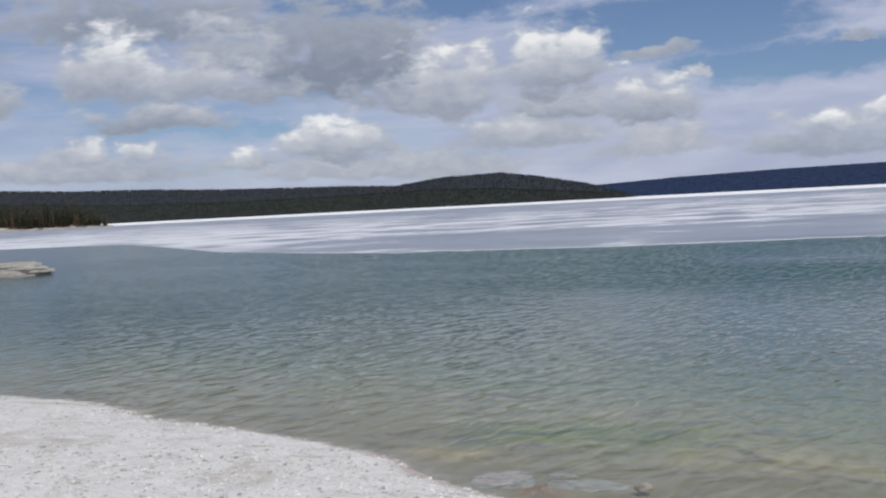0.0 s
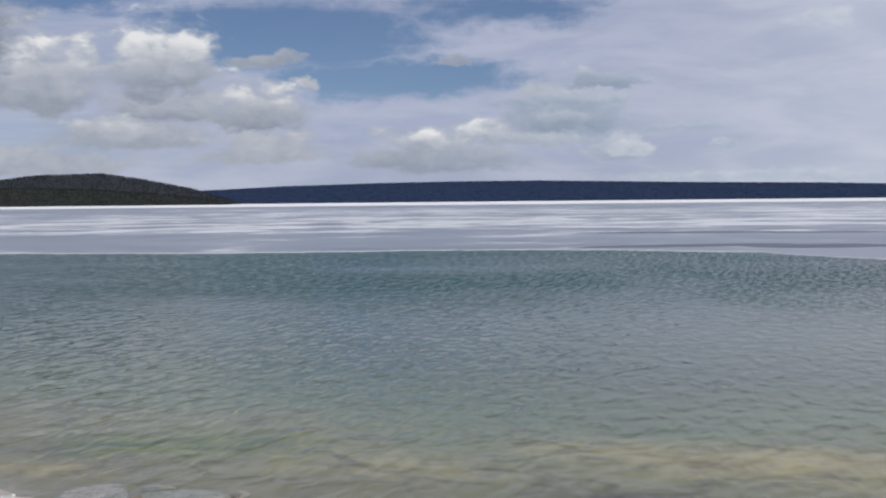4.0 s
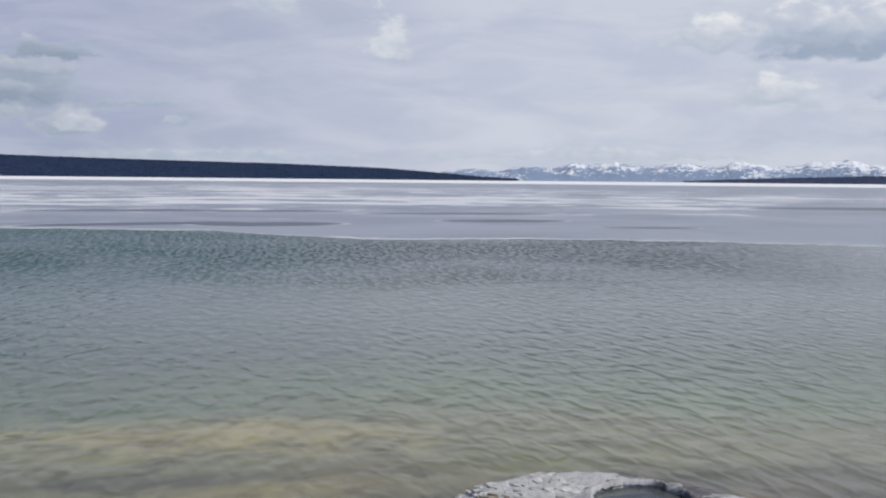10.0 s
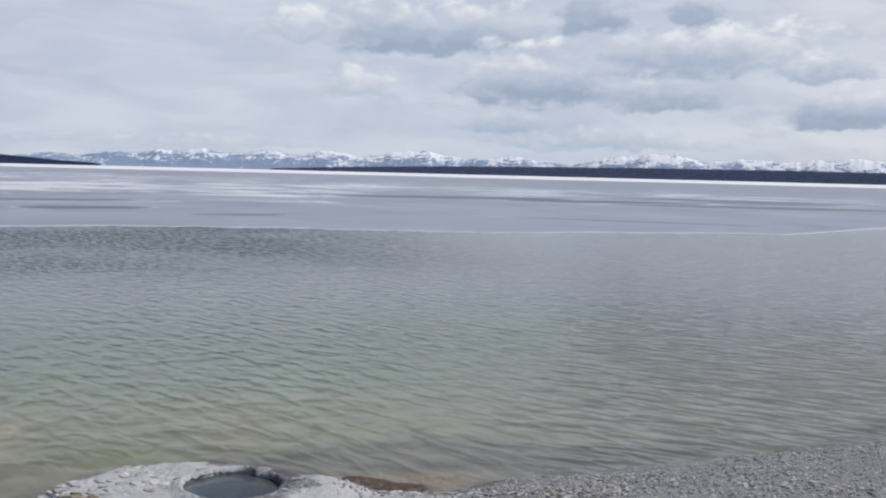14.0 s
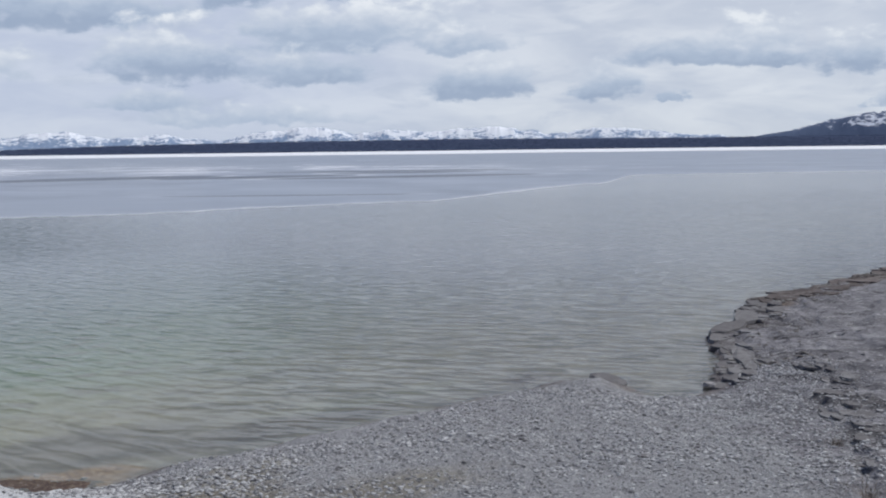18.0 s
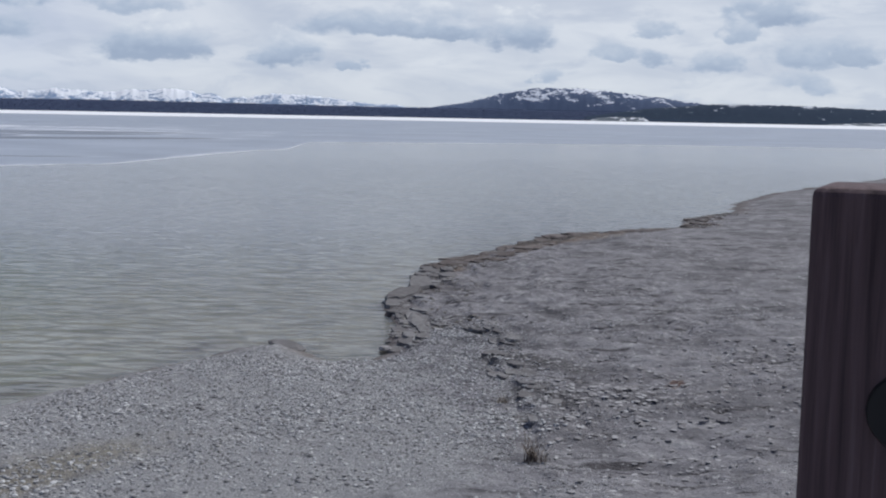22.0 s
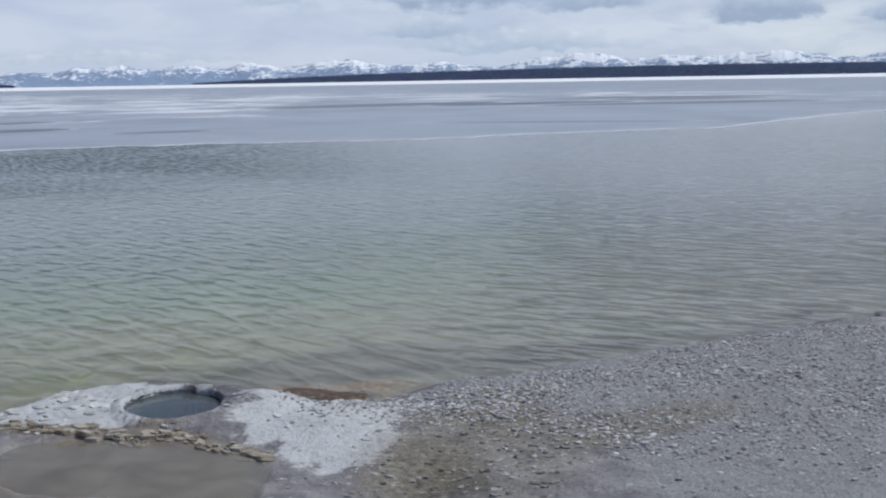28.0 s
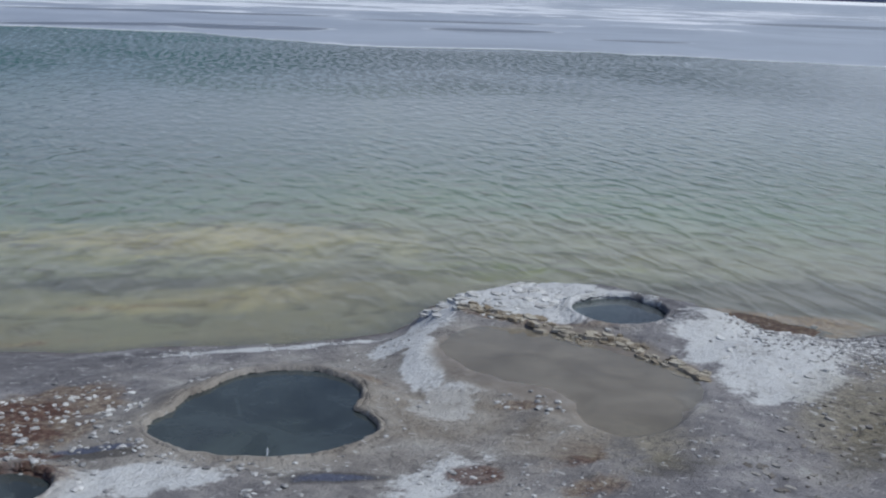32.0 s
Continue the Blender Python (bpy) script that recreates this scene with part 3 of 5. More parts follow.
BEIGE = [(9.6, 0.9, 3.4, 1.5, 1.0, -0.2), (7.2, 4.4, 3.6, 3.2, 1.0), (5.0, 5.8, 2.0, 2.0, 0.8)]
OCHRE = [(9.42, 4.9, 0.16, 0.7, 1.1), (9.36, 3.9, 0.16, 0.6, 1.1, 0.1), (9.1, 3.0, 0.15, 0.5, 1.0, -0.5), (7.55, 3.75, 0.5, 0.16, 0.8, -0.9), (12.3, 3.3, 0.75, 1.3, 1.2, 0.1), (30.5, -15.6, 6.5, 2.6, 1.0, -0.85), (24.0, -9.4, 3.0, 0.8, 0.6, -0.5), (9.55, 4.3, 0.16, 1.0, 0.6, 0.3), (9.15, 3.1, 0.16, 0.5, 0.6, 0.3), (5.6, 6.7, 1.0, 0.6, 1.3), (5.1, 6.3, 0.8, 0.6, 1.0), (6.9, 3.0, 0.8, 0.4, 0.6), (7.35, 5.0, 0.25, 0.5, 0.6), (4.4, 5.55, 0.7, 0.55, 0.8), (6.4, 2.6, 0.5, 0.4, 0.7)]
STAINS = [(30.4, -15.3, 6.5, 2.0, 0.8, -0.85), (5.05, 5.6, 0.5, 0.18, 1.0, -0.8), (5.6, 4.05, 0.55, 0.20, 1.0, -0.8), (7.0, 2.3, 0.8, 0.5, 0.6), (8.5, 1.2, 1.6, 0.7, 0.7), (13.2, -6.4, 1.8, 0.7, 0.8, 0.4), (11.3, -5.6, 1.5, 0.8, 0.8)]
MUD = [(8.62, 3.95, 1.12, 1.30, 1.0), (7.95, 3.1, 0.70, 0.62, 0.9)]
SPRING_RIM = [(6.3, 5.1, 1.25, 1.15, 1.0), (7.0, 4.2, 0.8, 0.7, 0.8), (7.2, 3.2, 0.8, 0.5, 0.7)]
SHINGLE = [(13.4, -1.8, 4.4, 3.3, 1.0, -0.9), (11.0, -2.6, 3.4, 2.4, 1.0), (12.4, 1.0, 1.6, 1.4, 1.0), (15.6, -4.0, 1.6, 1.4, 1.0), (9.2, -1.4, 2.0, 1.8, 0.7)]
WEED = [(6.0, 17.4, 3.4, 2.2, 1.0, -0.4), (4.4, 17.0, 1.2, 0.9, 0.8), (13.5, 7.0, 2.2, 1.2, 0.5, -0.7), (16.8, -0.6, 2.4, 0.9, 0.6, -0.9)]
YELLOW_BED = [(12.7, 12.4, 5.4, 2.5, 1.15, -1.2), (9.8, 8.9, 2.4, 1.0, 0.9, -0.75), (8.0, 14.5, 3.0, 2.0, 0.6, -0.8), (3.6, 16.2, 1.4, 0.8, 0.8, -0.8)]
ROSE_BED = [(14.0, 3.6, 3.2, 1.8, 1.1, -0.9), (9.8, 10.6, 3.0, 0.8, 0.75, -0.85), (14.9, 0.9, 3.4, 1.0, 1.0, -0.93), (13.0, 3.0, 1.0, 0.8, 0.8), (17.6, -3.0, 1.2, 0.7, 0.7, -0.9)]
RUST_BED = [(9.0, 9.6, 2.2, 0.6, 0.35, -0.8), (12.4, 3.5, 0.9, 1.7, 1.3, 0.2), (12.8, 2.6, 0.8, 0.8, 1.2), (4.1, 13.6, 0.7, 0.8, 0.8), (7.2, 9.0, 1.2, 0.5, 0.4, -0.8)]


def water_material(name, murk, murk_col, tint, ripple):
    m, n = material(name)
    co = n.add("TexCoord").outputs["Object"]
    if ripple:
        def train(turn, long, short):
            mp = n.add("Mapping")
            mp.vector_type = "TEXTURE"
            n.plug(mp.inputs[0], co)
            mp.inputs[2].default_value, mp.inputs[3].default_value = (0, 0, radians(turn)), (long, short, 1)
            return n.noise(mp.outputs[0], 1.0, 1.0, 0.45, 0.5)
        sep = n.add("SeparateXYZ")
        n.plug(sep.inputs[0], co)
        side = n.step(n.math("SUBTRACT", sep.outputs[1], n.math("MULTIPLY", sep.outputs[0], 0.8)), -9, 9)
        # crests swing round with the shore
        east, nor, south = train(42, 0.72, 0.31), train(46, 0.80, 0.32), train(66, 0.80, 0.31)
        lower = n.step(n.math("SUBTRACT", sep.outputs[1], n.math("MULTIPLY", sep.outputs[0], 0.10)), 2.5, -2.5)
        swell = n.math("ADD", n.math("MULTIPLY", n.mix(lower, east, south), n.math("SUBTRACT", 1.0, side)), n.math("MULTIPLY", nor, side))
        swell = n.math("MULTIPLY", n.math("POWER", n.math("MAXIMUM", swell, 0.0), 1.6), n.math("MULTIPLY_ADD", lower, 2.2, 1.65))
        chop = train(45, 0.95, 0.32)
        lee = n.step(n.math("ADD", n.math("MULTIPLY", sep.outputs[0], 0.35), sep.outputs[1]), -14, 12)
        ln = n.add("VectorMath")
        ln.operation = "LENGTH"
        n.plug(ln.inputs[0], co)
        gust = n.step(n.math("ADD", n.noise(n.scaled(co, (1, 1, 0)), 0.07, 4, 0.55, 0.5), n.math("MULTIPLY", n.step(ln.outputs["Value"], 30, 52), 0.40)), 0.48, 0.98)
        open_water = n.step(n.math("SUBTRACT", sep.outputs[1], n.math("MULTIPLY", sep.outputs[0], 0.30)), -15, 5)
        windy = n.math("MULTIPLY", gust, n.math("MULTIPLY", n.math("MULTIPLY_ADD", open_water, 0.92, 0.08), n.math("MULTIPLY_ADD", n.step(sep.outputs[0], -2, 26), 0.75, 0.25)))
        near = n.math("MULTIPLY_ADD", n.step(ln.outputs["Value"], 10, 24), 0.66, 0.34)
        swell = n.math("MULTIPLY", n.math("MULTIPLY", swell, near), n.math("MULTIPLY_ADD", n.step(ln.outputs["Value"], 45, 110), n.math("MULTIPLY_ADD", open_water, 0.8, -0.8), 1.0))
        h = n.math("ADD", n.math("MULTIPLY", swell, n.math("MULTIPLY_ADD", lee, -0.26, 0.56)), n.math("MULTIPLY", n.math("MULTIPLY", chop, lee), n.math("MULTIPLY_ADD", windy, 0.40, 0.05)))
        facet = n.step(train(40, 0.85, 0.24), 0.40, 0.60)
        calm = n.math("SUBTRACT", 1.0, n.math("MULTIPLY", windy, n.math("MULTIPLY_ADD", facet, 0.55, 0.22)))   # facets of steep chop hide one another
        h = n.math("MULTIPLY", h, n.step(ln.outputs["Value"], 170, 75))
        h = n.bump(h, ripple, 1.0)
    else:
        h = n.bump(n.noise(co, 9.0, 3, 0.5), 0.004, 0.6)
    body = n.add("BsdfTransparent")
    body.inputs[0].default_value = rgb(tint)
    silt_and_sheen = n.add("BsdfDiffuse")
    if ripple:
        # southern tones are paler than silt: reflected sky is put into the colour
        n.plug(silt_and_sheen.inputs[0], n.mix(n.step(ln.outputs["Value"], 16, 48), n.mix(n.step(sep.outputs[1], 4.0, -4.0), murk_col, (0.265, 0.280, 0.285)), n.mix(open_water, (0.36, 0.378, 0.39), n.mix(side, (0.085, 0.112, 0.118), (0.036, 0.100, 0.092)))))
    else:
        cloudy = n.noise(co, 1.6, 5, 0.6, 0.5)
        n.plug(silt_and_sheen.inputs[0], n.mix(n.step(cloudy, 0.3, 0.7), tuple(0.72 * k for k in murk_col), tuple(1.28 * k for k in murk_col)))
    mx = n.add("MixShader")
    mx.inputs[0].default_value = murk
    if ripple:   # further out the silt and sheen tone hides the bed
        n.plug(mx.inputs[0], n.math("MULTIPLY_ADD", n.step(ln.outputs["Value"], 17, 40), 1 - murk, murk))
    n.tree.links.new(body.outputs[0], mx.inputs[1])
    n.tree.links.new(silt_and_sheen.outputs[0], mx.inputs[2])
    fr = n.add("Fresnel")
    fr.inputs[0].default_value = 1.333
    gl = n.add("BsdfGlossy")
    gl.inputs["Roughness"].default_value = 0.06
    if ripple:   # wavelets too small to tell apart
        n.plug(gl.inputs["Roughness"], n.math("MULTIPLY_ADD", n.step(ln.outputs["Value"], 22, 75), 0.13, 0.05))
    for node in (fr, gl):
        n.plug(node.inputs["Normal"], h)
    top = n.add("MixShader")
    if ripple:   # slopes that lean away hide behind their own crests
        level = n.add("Fresnel")
        level.inputs[0].default_value = 1.333
        sheen = n.math("MINIMUM", fr.outputs[0], n.math("MULTIPLY", level.outputs[0], 1.25))
    n.plug(top.inputs[0], n.math("MULTIPLY", sheen, calm) if ripple else fr.outputs[0])
    n.tree.links.new(mx.outputs[0], top.inputs[1])
    n.tree.links.new(gl.outputs[0], top.inputs[2])
    out = n.add("OutputMaterial")
    n.tree.links.new(top.outputs[0], out.inputs[0])
    return m


def ice_material():
    m, n = material("lake_ice")
    co = n.add("TexCoord").outputs["Object"]
    ln = n.add("VectorMath")
    ln.operation = "LENGTH"
    n.plug(ln.inputs[0], co)
    r = ln.outputs["Value"]
    sep = n.add("SeparateXYZ")
    n.plug(sep.inputs[0], co)
    x, y, z = sep.outputs
    patch = n.math("MULTIPLY_ADD", n.noise(co, 0.060, 8, 0.72, 0.5), 0.6, n.math("MULTIPLY", n.noise(co, 0.0065, 6, 0.66, 0.5), 0.4))
    floe = n.noise(co, 0.05, 7, 0.68, 0.8)
    crust = n.noise(co, 0.6, 4, 0.6)
    bearing = n.math("MULTIPLY", n.math("ARCTAN2", x, y), 57.2958 / 180)
    # old snow lies thick to the north, thin to the east
    lie = n.ramp(bearing, [(0.0, 0.51), (0.11, 0.49), (0.17, 0.52), (0.27, 0.54), (0.40, 0.46), (0.47, 0.30), (0.53, 0.20), (0.7, 0.16)])
    out = n.ramp(n.math("MULTIPLY", n.math("LOGARITHM", r, 10.0), 0.25), [(0.46, 0.34), (0.50, 0.42), (0.525, 0.44), (0.545, 0.62), (0.63, 0.62), (0.67, 0.44), (0.72, 0.34), (0.78, 0.40)])
    depth = n.math("SUBTRACT", n.math("ADD", lie, out), 1.0)
    depth = n.math("ADD", n.math("ADD", n.math("MULTIPLY", n.math("SUBTRACT", patch, 0.5), 3.0), n.math("MULTIPLY", n.math("SUBTRACT", floe, 0.5), 0.8)), depth)
    snow = n.step(depth, -0.02, 0.20)
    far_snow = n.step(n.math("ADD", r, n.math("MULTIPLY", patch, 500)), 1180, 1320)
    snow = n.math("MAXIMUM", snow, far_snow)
    flat = n.scaled(co, (1, 1, 0))
    frayed = n.vmath("ADD", flat, n.vmath("MULTIPLY", n.vmath("SUBTRACT", n.noise(co, 0.08, 4, 0.6), (0.5, 0.5, 0.5)), (3.2, 3.2, 0)))
    melt = n.step(n.spots(frayed, MELT), 0.10, 0.20)
    rim = n.math("MULTIPLY", n.step(n.spots(frayed, MELT), 0.0, 0.04), 0.6)
    snow = n.math("MULTIPLY", n.math("MAXIMUM", snow, rim), n.math("SUBTRACT", 1.0, melt))
    grey = n.ramp(floe, [(0.3, (0.25, 0.28, 0.335)), (0.5, (0.335, 0.37, 0.43)), (0.7, (0.42, 0.455, 0.52))])
    grey = n.mix(n.math("MULTIPLY", n.step(patch, 0.42, 0.30), 0.4), grey, (0.24, 0.255, 0.30))
    col = n.mix(snow, grey, n.mix(crust, (0.64, 0.665, 0.72), (0.80, 0.82, 0.86)))
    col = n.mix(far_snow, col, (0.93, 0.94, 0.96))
    col = n.mix(n.math("MULTIPLY", melt, 0.9), col, (0.10, 0.115, 0.145))
    rough = n.math("MULTIPLY_ADD", snow, 0.5, 0.35)
    finish(n, col, rough, n.bump(crust, 0.02, 0.5), 0.35)
    return m


# standing meltwater on the ice: x, y, half axes, weight, turn
MELT = [(84.3, 88.3, 13.0, 4.2, 1.0, -0.67), (94.0, 78.0, 9.0, 4.0, 0.7, -0.67), (101.0, 60.0, 12.0, 4.0, 0.7, -0.7), (86.0, 46.8, 6.5, 4.6, 1.0, -0.6), (82.0, 32.4, 4.5, 2.0, 0.8, -0.85),
        (165.0, 31.5, 22.0, 11.0, 1.0, -0.85), (163.0, 10.0, 18.0, 9.0, 0.8, -1.1), (154.0, -10.0, 24.0, 8.0, 0.7, -1.3), (197.0, -10.0, 28.0, 9.0, 0.6, -1.5), (60.6, 63.4, 10.5, 3.6, 1.0, -0.30), (67.0, 56.5, 7.0, 5.0, 1.0, -0.25),
        (93.0, 3.5, 14.0, 1.6, 0.5, -1.7), (136.0, -73.0, 7.0, 4.0, 1.0, -1.65), (182.0, -12.0, 16.0, 8.0, 0.6, -1.5), (3.0, 137.0, 9.0, 28.0, 0.16, 0.0)]


def forest_material(name, a, b):
    m, n = material(name)
    co = n.add("TexCoord").outputs["Object"]
    f = n.noise(co, 0.05, 5, 0.65)
    finish(n, n.mix(n.step(f, 0.35, 0.65), a, b), 0.95, n.bump(f, 6.0, 0.8), 0.05)
    return m


def snow_rock_material(name, rock_a, rock_b, line, soft, snow_col, rise=0.0040, coarse=1.7, fine=0.7):
    m, n = material(name)
    co = n.add("TexCoord").outputs["Object"]
    sep = n.add("SeparateXYZ")
    n.plug(sep.inputs[0], co)
    f = n.noise(n.scaled(co, (1, 1, 2.2)), 0.014, 7, 0.68, 0.5)
    g = n.noise(n.scaled(co, (1, 1, 2.0)), 0.07, 5, 0.62, 0.3)
    k = n.math("ADD", n.math("MULTIPLY", sep.outputs[2], rise), n.math("MULTIPLY", n.math("SUBTRACT", f, 0.5), coarse))
    k = n.math("ADD", k, n.math("MULTIPLY", n.math("SUBTRACT", g, 0.5), fine))
    snow = n.step(k, line, line + soft)
    finish(n, n.mix(snow, n.mix(g, rock_a, rock_b), snow_col), 0.9, None, 0.05)
    return m


M_GROUND = ground_material()
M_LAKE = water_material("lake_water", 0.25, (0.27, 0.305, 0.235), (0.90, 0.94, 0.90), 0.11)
M_POOL = water_material("hot_spring_water", 0.72, (0.076, 0.092, 0.098), (0.25, 0.31, 0.33), 0)
# cone pool: grey of the reflected sky is mixed into the murk colour
M_POOL_PALE = water_material("sky_greyed_spring_water", 0.70, (0.105, 0.118, 0.125), (0.25, 0.33, 0.36), 0)
M_POOL_BROWN = water_material("muddy_spring_water", 0.55, (0.24, 0.222, 0.185), (0.86, 0.84, 0.80), 0)
M_ICE = ice_material()
# wooded slopes get bluer with distance: aerial haze painted into their colour
M_HILL = forest_material("dark_spruce_slope", (0.028, 0.034, 0.042), (0.048, 0.054, 0.060))
M_RIDGE = forest_material("hazed_blue_ridge", (0.020, 0.034, 0.075), (0.034, 0.052, 0.105))
M_BAND = forest_material("hazed_low_woods", (0.046, 0.060, 0.108), (0.062, 0.080, 0.135))
# haze of distance is put into the blue rock tones of range and mountain
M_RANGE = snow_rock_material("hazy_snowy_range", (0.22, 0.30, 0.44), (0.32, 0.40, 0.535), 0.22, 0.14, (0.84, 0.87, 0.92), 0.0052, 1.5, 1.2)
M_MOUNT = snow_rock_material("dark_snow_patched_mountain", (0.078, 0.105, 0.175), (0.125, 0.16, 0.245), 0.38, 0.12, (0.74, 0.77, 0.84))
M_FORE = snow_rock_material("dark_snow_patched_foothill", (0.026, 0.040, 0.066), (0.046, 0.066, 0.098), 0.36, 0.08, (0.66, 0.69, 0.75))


# ---------------------------------------------------------------- ground, lake, ice
def spaced(lo, hi, step, reach_lo, reach_hi, grow=1.12):
    mid = np.arange(lo, hi + step / 2, step)
    up, down = [hi], [lo]
    s = step
    while up[-1] < reach_hi:
        s *= grow
        up.append(up[-1] + s)
    s = step
    while down[-1] > reach_lo:
        s *= grow
        down.append(down[-1] - s)
    return np.concatenate([down[:0:-1], mid, up[1:]])


gx = spaced(3.8, 26.6, 0.05, -4900, 4900, 1.05)
gy = spaced(-11.6, 8.0, 0.05, -4900, 4900, 1.045)
gx, gy = np.meshgrid(gx, gy)
gz = ground_height(gx, gy)
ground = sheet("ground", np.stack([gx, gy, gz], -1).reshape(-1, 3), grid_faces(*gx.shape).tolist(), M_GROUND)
tagged(ground, "pale sinter crust and gravel shore running under the lake", "ground", kind="structure")


def water_sheet():
    r = np.concatenate([[0.0], np.geomspace(2, 4900, 60)])
    a = np.linspace(0, 2 * math.pi, 97)
    rr, aa = np.meshgrid(r, a)
    v = np.stack([rr * np.cos(aa), rr * np.sin(aa), np.zeros_like(rr)], -1).reshape(-1, 3)
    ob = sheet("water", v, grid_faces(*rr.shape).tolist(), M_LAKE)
    ob.visible_shadow = False
    return tagged(ob, "clear shallow lake water with small wind ripples", "lake", kind="structure")


water_sheet()

# edge of the ice: degrees clockwise, metres out
ICE_EDGE = [(-40, 420), (-20, 290), (-8.3, 196), (-3, 184), (-0.5, 142), (1.5, 116), (4.7, 105), (6.3, 98), (10.2, 90), (21, 82), (33, 82), (40, 81), (47, 77), (51, 71), (55, 67), (64, 69.5), (75, 69), (81, 69.5), (87, 75),
            (95, 80), (99, 96), (102, 114), (103.5, 118), (104.5, 150), (112, 160), (122, 175), (135, 190), (160, 300)]


def ice_sheet():
    az = np.arange(-39, 159, 0.12)
    base = np.interp(az, [a for a, _ in ICE_EDGE], [r for _, r in ICE_EDGE])
    k = np.hanning(15)
    pad = np.pad(base, 7, mode="edge")
    base = np.convolve(pad, k / k.sum(), "valid")
    base = base * (1 + 0.012 * fbm(az * 0.6, az * 0, 4, 5) + 0.004 * fbm(az * 4, az * 0, 3, 6))
    rings = np.concatenate([[1.0, 1.004, 1.01, 1.03], np.geomspace(1.06, 60, 26)])
    rr = np.minimum(base[:, None] * rings[None, :], 4800)
    th = np.radians(az)[:, None]
    z = np.full(rr.shape, 0.03)
    z[:, 0] = -0.02
    v = np.stack([rr * np.sin(th), rr * np.cos(th), z], -1).reshape(-1, 3)
    f = grid_faces(*rr.shape)
    # bright slush washed up along the edge
    w = np.clip(3.2 * fbm(az * 0.35, az * 0, 4, 15) - 0.5 + 2.6 * np.exp(-((az - 99) / 3.5) ** 2), 0.02, 4.0)
    q = base[:, None] + np.array([[-0.05, 0.3, 1.0]]) * np.stack([np.ones_like(w), w, w], -1)
    zz = np.broadcast_to(np.array([0.0, 0.05, 0.034]), q.shape)
    m, n = material("white_slush")
    finish(n, n.mix(n.noise(n.add("TexCoord").outputs["Object"], 0.8, 4, 0.6), (0.50, 0.53, 0.58), (0.74, 0.76, 0.79)), 0.7)
    tagged(sheet("ice_rim", np.stack([q * np.sin(th), q * np.cos(th), zz], -1).reshape(-1, 3), grid_faces(*q.shape).tolist(), m), "bright slush along the broken edge of the ice", "ice", kind="structure")
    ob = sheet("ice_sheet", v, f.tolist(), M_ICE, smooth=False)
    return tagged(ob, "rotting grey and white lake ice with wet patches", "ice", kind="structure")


ice_sheet()


# ---------------------------------------------------------------- far shores
def ridge(name, crest, dist, depth, mat, label, rough=0.05, seed=1, step=0.06, cat="hill", jag=0.0):
    """A long hill: crest as degrees clockwise and degrees up, seen from the shore."""
    az = np.arange(crest[0][0], crest[-1][0] + step / 2, step)
    el = np.interp(az, [c[0] for c in crest], [c[1] for c in crest])
    top = dist * np.tan(np.radians(el)) + EYE
    top = top * (1 + jag * (fbm(az * 1.3, az * 0 + 2, 3, seed + 9)))
    rows = []
    for k, (f, out) in enumerate([(-0.02, 0.0), (0.10, 0.10), (0.30, 0.25), (0.52, 0.40), (0.75, 0.58), (0.92, 0.80), (1.0, 1.0), (0.8, 1.3), (-0.02, 1.8)]):
        r = dist - depth + depth * out
        jig = 1 + rough * fbm(az * 2.2 + 9 * k, az * 0 + k * 3.1, 4, seed)
        zz = f * top * (r / dist if f < 1 else 1.0) * (jig if 0 < f < 1 else 1 + rough * 0.4 * fbm(az * 9, az * 0, 3, seed + 5))
        rows.append(np.stack([r * np.sin(np.radians(az)), r * np.cos(np.radians(az)), zz], -1))
    v = np.stack(rows, 0)
    ob = sheet(name, v.reshape(-1, 3), grid_faces(v.shape[0], v.shape[1]).tolist(), mat)
    return tagged(ob, label, cat, kind="structure")


HILL = [(-30, 1.2), (-12, 1.6), (-8.1, 1.62), (-4.9, 1.46), (-2.1, 1.42), (2.1, 1.24), (7.6, 1.13), (10.4, 1.02), (12.6, 1.32), (15.6, 1.42), (17.6, 1.10), (19.8, 0.66), (21.1, 0.25), (22.0, 0.02)]
RIDGE = [(14, 0.3), (20, 0.58), (24.1, 0.77), (29.3, 0.9), (33.3, 0.94), (36.7, 0.94), (44.4, 0.77), (50.3, 0.67), (55.5, 0.5), (58, 0.31), (60, 0.15), (62, 0.05)]
BAND = [(70, 0.02), (72, 0.10), (76, 0.24), (79.5, 0.34), (88, 0.46), (96, 0.50), (105, 0.44), (110, 0.42), (118, 0.40), (130, 0.5), (150, 0.6)]
RANGE_A = [(56, 0.1), (57.8, 0.3), (59.7, 0.5), (61.3, 0.4), (61.7, 0.57), (63.9, 0.58), (64.6, 0.8), (66.7, 0.93), (68.4, 0.68), (69.6, 0.82), (71.5, 0.68), (72.8, 0.95), (74.1, 0.66), (76.8, 1.05),
           (78.4, 0.9), (79.5, 0.74), (82, 0.9), (82.9, 0.66), (84.8, 0.52)]
RANGE_B = [(84.8, 0.52), (85.9, 0.78), (88.3, 1.15), (90.1, 1.02), (91, 0.75), (93, 1.04), (94.8, 0.82), (97.6, 1.09), (99.5, 0.95), (100.6, 0.7), (102.7, 0.98), (105.6, 0.88), (107.3, 0.6), (110, 0.45), (114, 0.1)]
MOUNT = [(106, 0.2), (108, 0.36), (110.4, 0.46), (112.3, 0.76), (113.7, 1.15), (115.3, 1.46), (117.5, 1.5), (119.7, 1.32), (121.8, 1.06), (124, 0.78), (128, 0.5), (134, 0.3)]
FORE = [(118, 0.15), (121, 0.6), (124, 0.84), (127, 0.84), (129.5, 0.77), (132, 0.66), (140, 0.8), (155, 0.9)]
